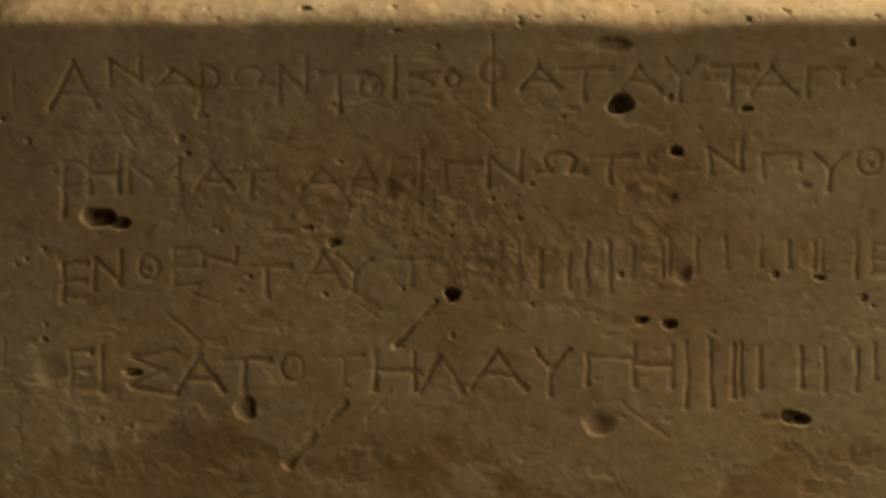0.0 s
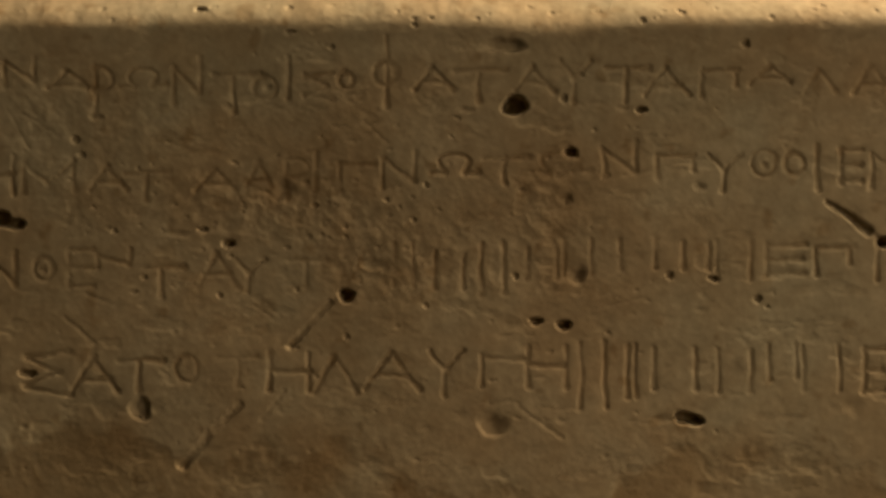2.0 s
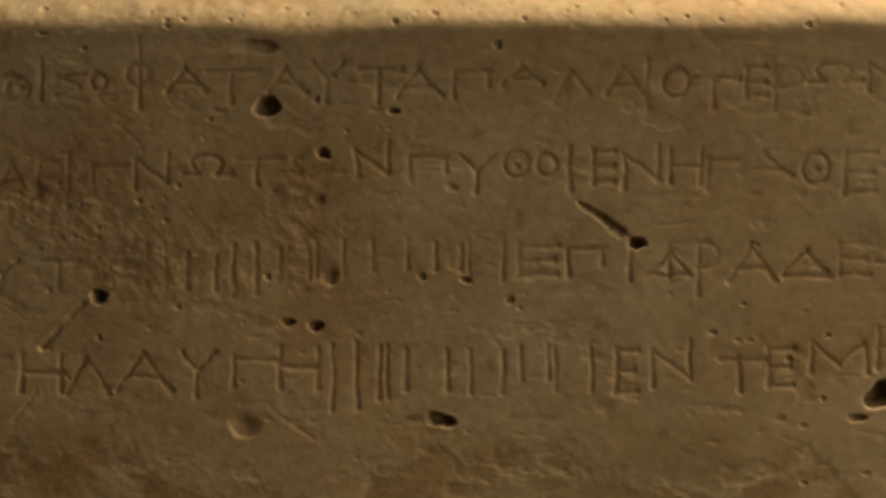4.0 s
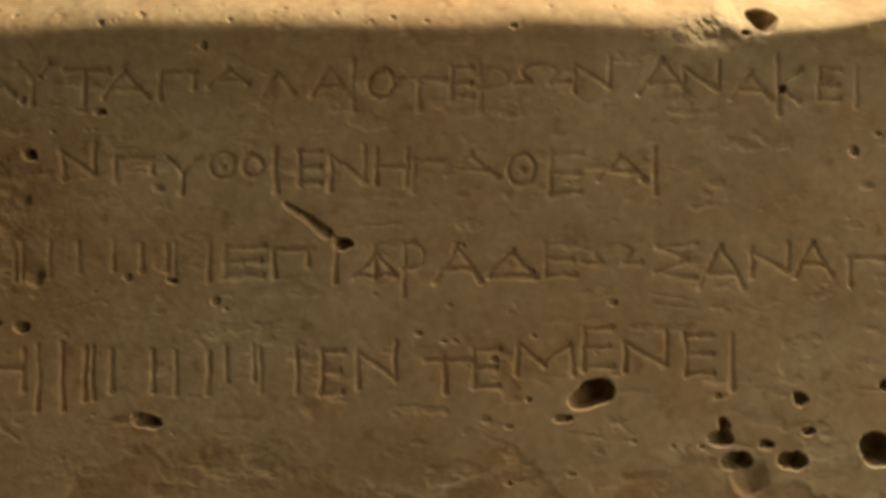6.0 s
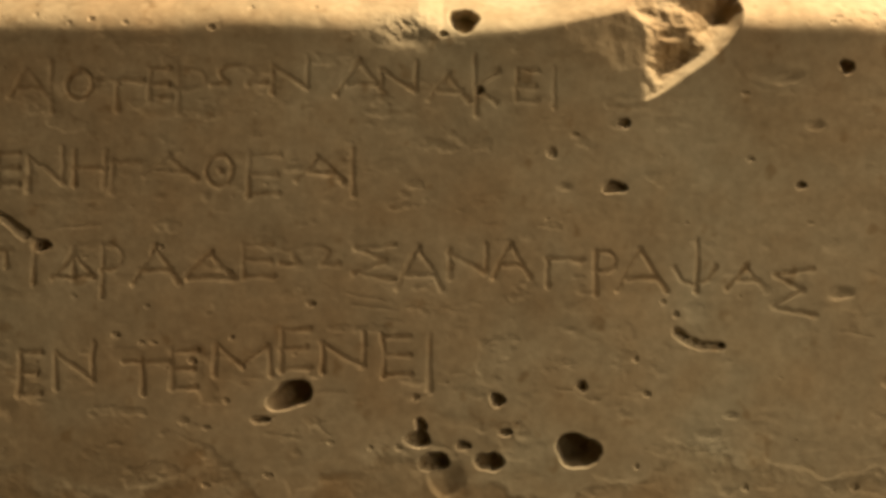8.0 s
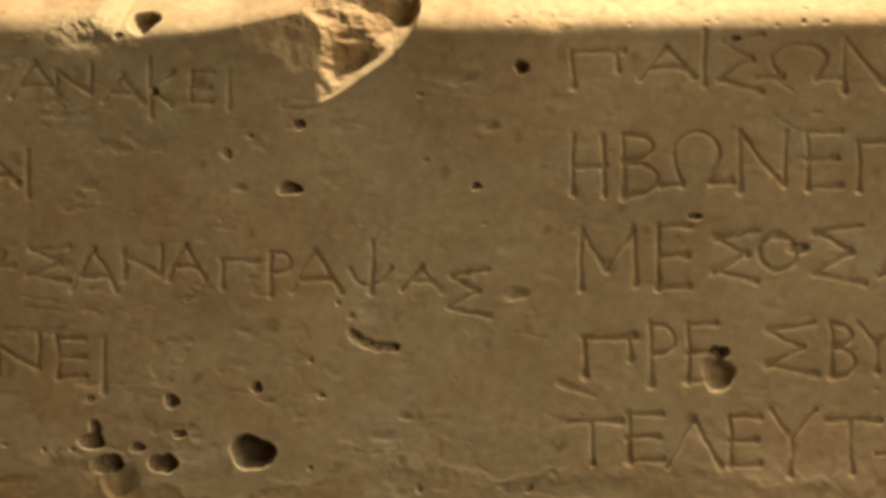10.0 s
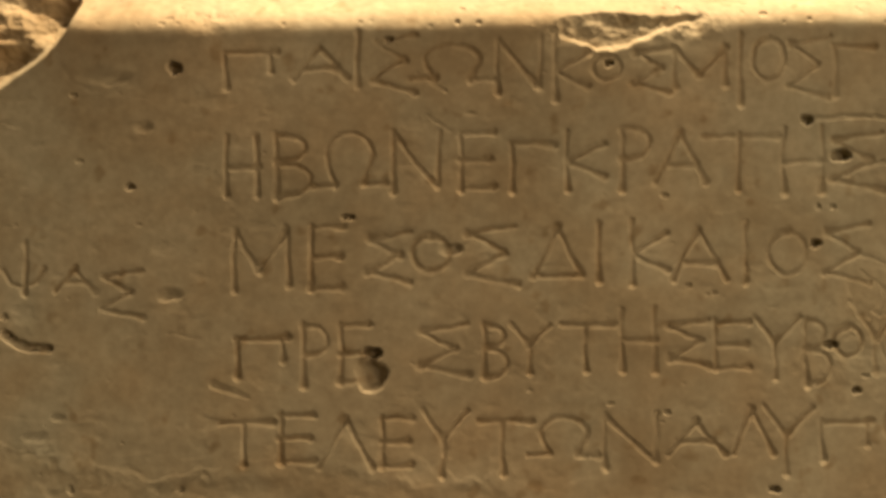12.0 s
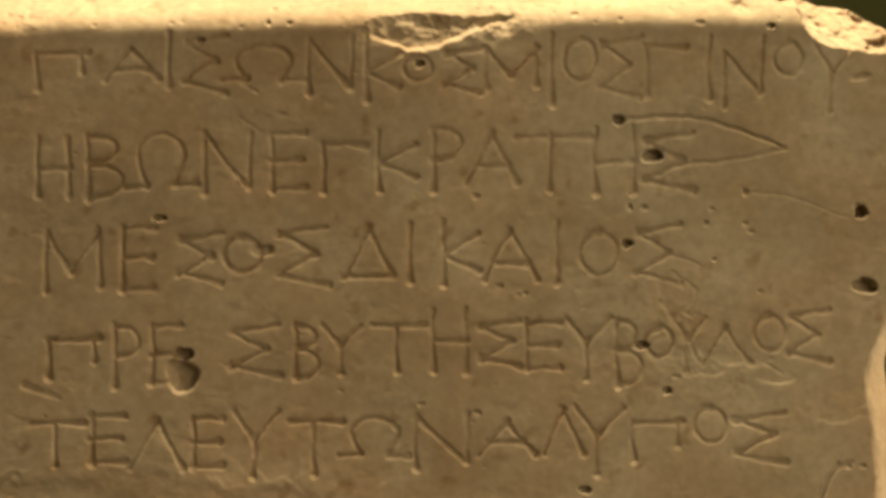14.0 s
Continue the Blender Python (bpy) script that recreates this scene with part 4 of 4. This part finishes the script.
# broken-out notch in the top edge
def notch():
    pieces.append(("broken_notch", "rough broken notch in the top edge of the stone"))
    ledge = np.interp(GX, [374, 381, 388, 391, 397, 406, 410, 412.5, 414], [24.5, 25.5, 24.0, 22.6, 18.8, 12.2, 7.5, 3.0, -6.0]) + 0.35 * ROUGH
    above = np.clip(ledge - GY, 0, None)
    strata = cloud(9.0, 91, 4, 2.0)
    streak = cloud(7.0, 97, 4, 0.5)
    core = smooth(384.0, 392.0, GX - 0.50 * (GY - 5) + 1.0 * ROUGH + 3.5 * strata)
    left = smooth(364.0, 388.0, GX + 1.5 * ROUGH) * smooth(0.0, 7.0, above)
    shelf = np.clip(0.5 + 0.17 * (GX - 388), 0.5, 4.0) + 0.5 * ROUGH
    inner = np.clip(above - 0.8 * shelf, 0, None)
    floor_cut = core * (2.6 * smooth(0.0, 6.0, inner) + (2.6 * strata + 0.30 * ROUGH) * smooth(0.0, 2.5, inner))
    floor_cut += 1.35 * np.minimum(above, shelf) * smooth(384.5, 390.0, GX)
    floor_cut += 3.5 * blob(408.0, 0.0, 4.5, 6.0) * smooth(1.0, 3.0, above)
    cut = np.maximum(np.clip(floor_cut, 0, None) * (above > 0), left * (0.32 + 0.22 * streak + 0.08 * ROUGH))
    np.maximum(bare_and_shade, core * smooth(0.5, 3.0, inner) * np.clip(0.85 + 0.6 * streak, 0, 1), out=bare_and_shade)
    np.maximum(pale, 0.55 * smooth(366.0, 378.0, GX) * (1 - core) * smooth(-1.5, 3.0, above) * (GX < 400) * np.clip(0.7 + 0.5 * streak, 0, 1), out=pale)
    np.maximum(pale, 0.5 * blob(391, 25.5, 6, 2.5) * np.clip(0.6 + 0.9 * ROUGH, 0, 1), out=pale)
    k = (above > 0.3) & (GX > 375) & (GX < 414)
    labels[k] = len(pieces) - 1
    return cut


def deeper(field, cut):
    return np.where(cut > 0.02, np.maximum(field, cut), field)


depth = deeper(depth, notch())


def edge_chip(line_x, line_y, deep, seed, fall=0.45):
    """A rough chip out of the top edge, above a ledge that runs through the given points."""
    pieces.append(("chip", "rough bright chip in the top edge"))
    ledge = np.interp(GX, line_x, line_y, left=-20, right=-20) + 0.5 * ROUGH + (1.5 if fall < 1 else 2.2) * cloud(8.0, seed + 9, 4)
    above = np.clip(ledge - GY, 0, None)
    rough = 0.8 if fall < 1 else 2.2
    reach = smooth(line_x[0] + 2, line_x[0] + 21, GX) if fall < 1 else 1.0
    cut = (reach * deep * smooth(0.0, 1.5, above) + reach * fall * above + (reach * rough * cloud(6.0 if fall < 1 else 4.5, seed, 5, 1.6) + (0.3 if fall < 1 else 0.7) * ROUGH) * smooth(0.3, 2.0, above)) * (above > 0)
    if fall > 1:        # dirty crevices
        cut += 3.0 * smooth(0.20, 0.55, cloud(5.0, seed + 13, 4, 1.6)) * smooth(0.5, 2.5, above)
    np.maximum(bare_and_shade, (cut > 0.1) * 0.6 * smooth(0.1, 0.5, cloud(5.0, seed + 5, 4, 1.5)), out=bare_and_shade)
    labels[cut > 0.25] = len(pieces) - 1
    return np.clip(cut, 0, None)


depth = deeper(depth, edge_chip([524.0, 532.0, 540.0, 547.0, 555.0, 566.0], [5.0, 8.6, 11.4, 10.4, 7.4, 4.0], 1.5, 201, 0.06))
depth = deeper(depth, edge_chip([634.0, 638.5, 646.0, 652.0, 661.0], [2.0, 8.0, 11.6, 12.4, 13.4], 0.35, 211, 1.1))
# bruises along the top edge
for cx, cy, w, h, d in ((330, 5, 7, 4, 1.3), (446, 3, 6, 3, 0.8), (530, 6, 5, 3, 0.4), (561, 4, 9, 4, 1.0), (622, 0, 3, 2, 2.5)):
    depth += d * blob(cx, cy, w, h) * np.clip(0.6 + 0.9 * ROUGH, 0, None)


def to_local(x, y, d):
    """Millimetres on the face to metres from the middle of the stone's foot."""
    return np.stack([x / 1000 - BASE.x, d / 1000 - BASE.y, (TOP_MM - y) / 1000], axis=-1)


P = to_local(GX, GY, depth)
du, dv = np.gradient(P, axis=1), np.gradient(P, axis=0)
N = np.cross(dv, du)
N /= np.linalg.norm(N, axis=-1, keepdims=True)
if N[200, 200, 1] > 0:
    N = -N
rows_n, cols_n = GX.shape
flat_p, flat_n = P.reshape(-1, 3), N.reshape(-1, 3)


def mesh_from(name, verts, quads, normals, material, parent, label=""):
    me = bpy.data.meshes.new(name)
    me.vertices.add(len(verts))
    me.vertices.foreach_set("co", np.ascontiguousarray(verts, dtype=np.float32).ravel())
    me.loops.add(quads.size)
    me.loops.foreach_set("vertex_index", np.ascontiguousarray(quads, dtype=np.int32).ravel())
    me.polygons.add(len(quads))
    me.polygons.foreach_set("loop_start", np.arange(0, quads.size, 4, dtype=np.int32))
    me.update(calc_edges=True)
    me.polygons.foreach_set("use_smooth", np.ones(len(quads), dtype=bool))
    if normals is not None:
        me.normals_split_custom_set_from_vertices(normals.tolist())
    me.materials.append(material)
    ob = new(name, me)
    ob.parent = parent
    if label:
        tagged(ob, label)
    return ob


stone = new("inscribed_stone_block")
stone.location = BASE
tagged(stone, "weathered buff limestone block with carved Greek letters, on a plinth", "stone inscription")

index = np.arange(rows_n * cols_n).reshape(rows_n, cols_n)
quads = np.stack([index[:-1, :-1], index[1:, :-1], index[1:, 1:], index[:-1, 1:]], axis=-1).reshape(-1, 4)
owner = labels[:-1, :-1].reshape(-1)


def face_piece(name, chosen, parent, label=""):
    used, inverse = np.unique(chosen, return_inverse=True)
    ob = mesh_from(name, flat_p[used], inverse.reshape(-1, 4), flat_n[used], STONE, parent, label)
    for mark, field in (("bare_and_shade", bare_and_shade), ("pale", pale)):
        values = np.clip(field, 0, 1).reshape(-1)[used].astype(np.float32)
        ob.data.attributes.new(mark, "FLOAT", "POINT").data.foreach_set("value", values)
    return ob


front = face_piece("front_face", quads[owner == 0], stone, "flat dressed front face with two carved Greek inscriptions")
order = np.argsort(owner, kind="stable")
starts = np.searchsorted(owner[order], np.arange(len(pieces) + 1))
for n in range(1, len(pieces)):
    chosen = quads[order[starts[n]:starts[n + 1]]]
    if len(chosen):
        face_piece(pieces[n][0], chosen, front, pieces[n][1])

# the rest of the block: top, sides, back and the plain lower front
BACK = 0.45 - BASE.y


def rim(name, line, ends, label=""):
    """A wall from a line of the face's border to the same line moved to its end."""
    n = len(line)
    rows3 = [line + (ends - line) * f for f in (0.0, 0.02, 0.1, 0.4, 1.0)]
    verts = np.concatenate(rows3)
    i = np.arange(n - 1)
    q = np.concatenate([np.stack([k * n + i, k * n + i + 1, (k + 1) * n + i + 1, (k + 1) * n + i], axis=-1) for k in range(4)])
    return mesh_from(name, verts, q, None, STONE, stone, label)


def moved(line, axis, value):
    out = line.copy()
    out[:, axis] = value
    return out


rim("top_face", P[0], moved(P[0], 1, BACK))
rim("lower_front", P[-1], moved(P[-1], 2, 0.0))
for name, column in (("left_side", 0), ("right_side", -1)):
    line = np.concatenate([P[:, column], moved(P[-1:, column], 2, 0.0)])
    rim(name, line, moved(line, 1, BACK))
bm = bmesh.new()
z_top = float(P[0, :, 2].max())
x_l, x_r = float(P[0, 0, 0]), float(P[0, -1, 0])
box_mesh(bm, x_l, x_r, BACK, BACK + 0.004, 0.0, z_top)
part("back_face", bm, STONE, stone)
bm = bmesh.new()
box_mesh(bm, x_l + 0.002, x_r - 0.002, -BASE.y + 0.006, BACK, 0.0, 0.002)
part("underside", bm, STONE, stone)
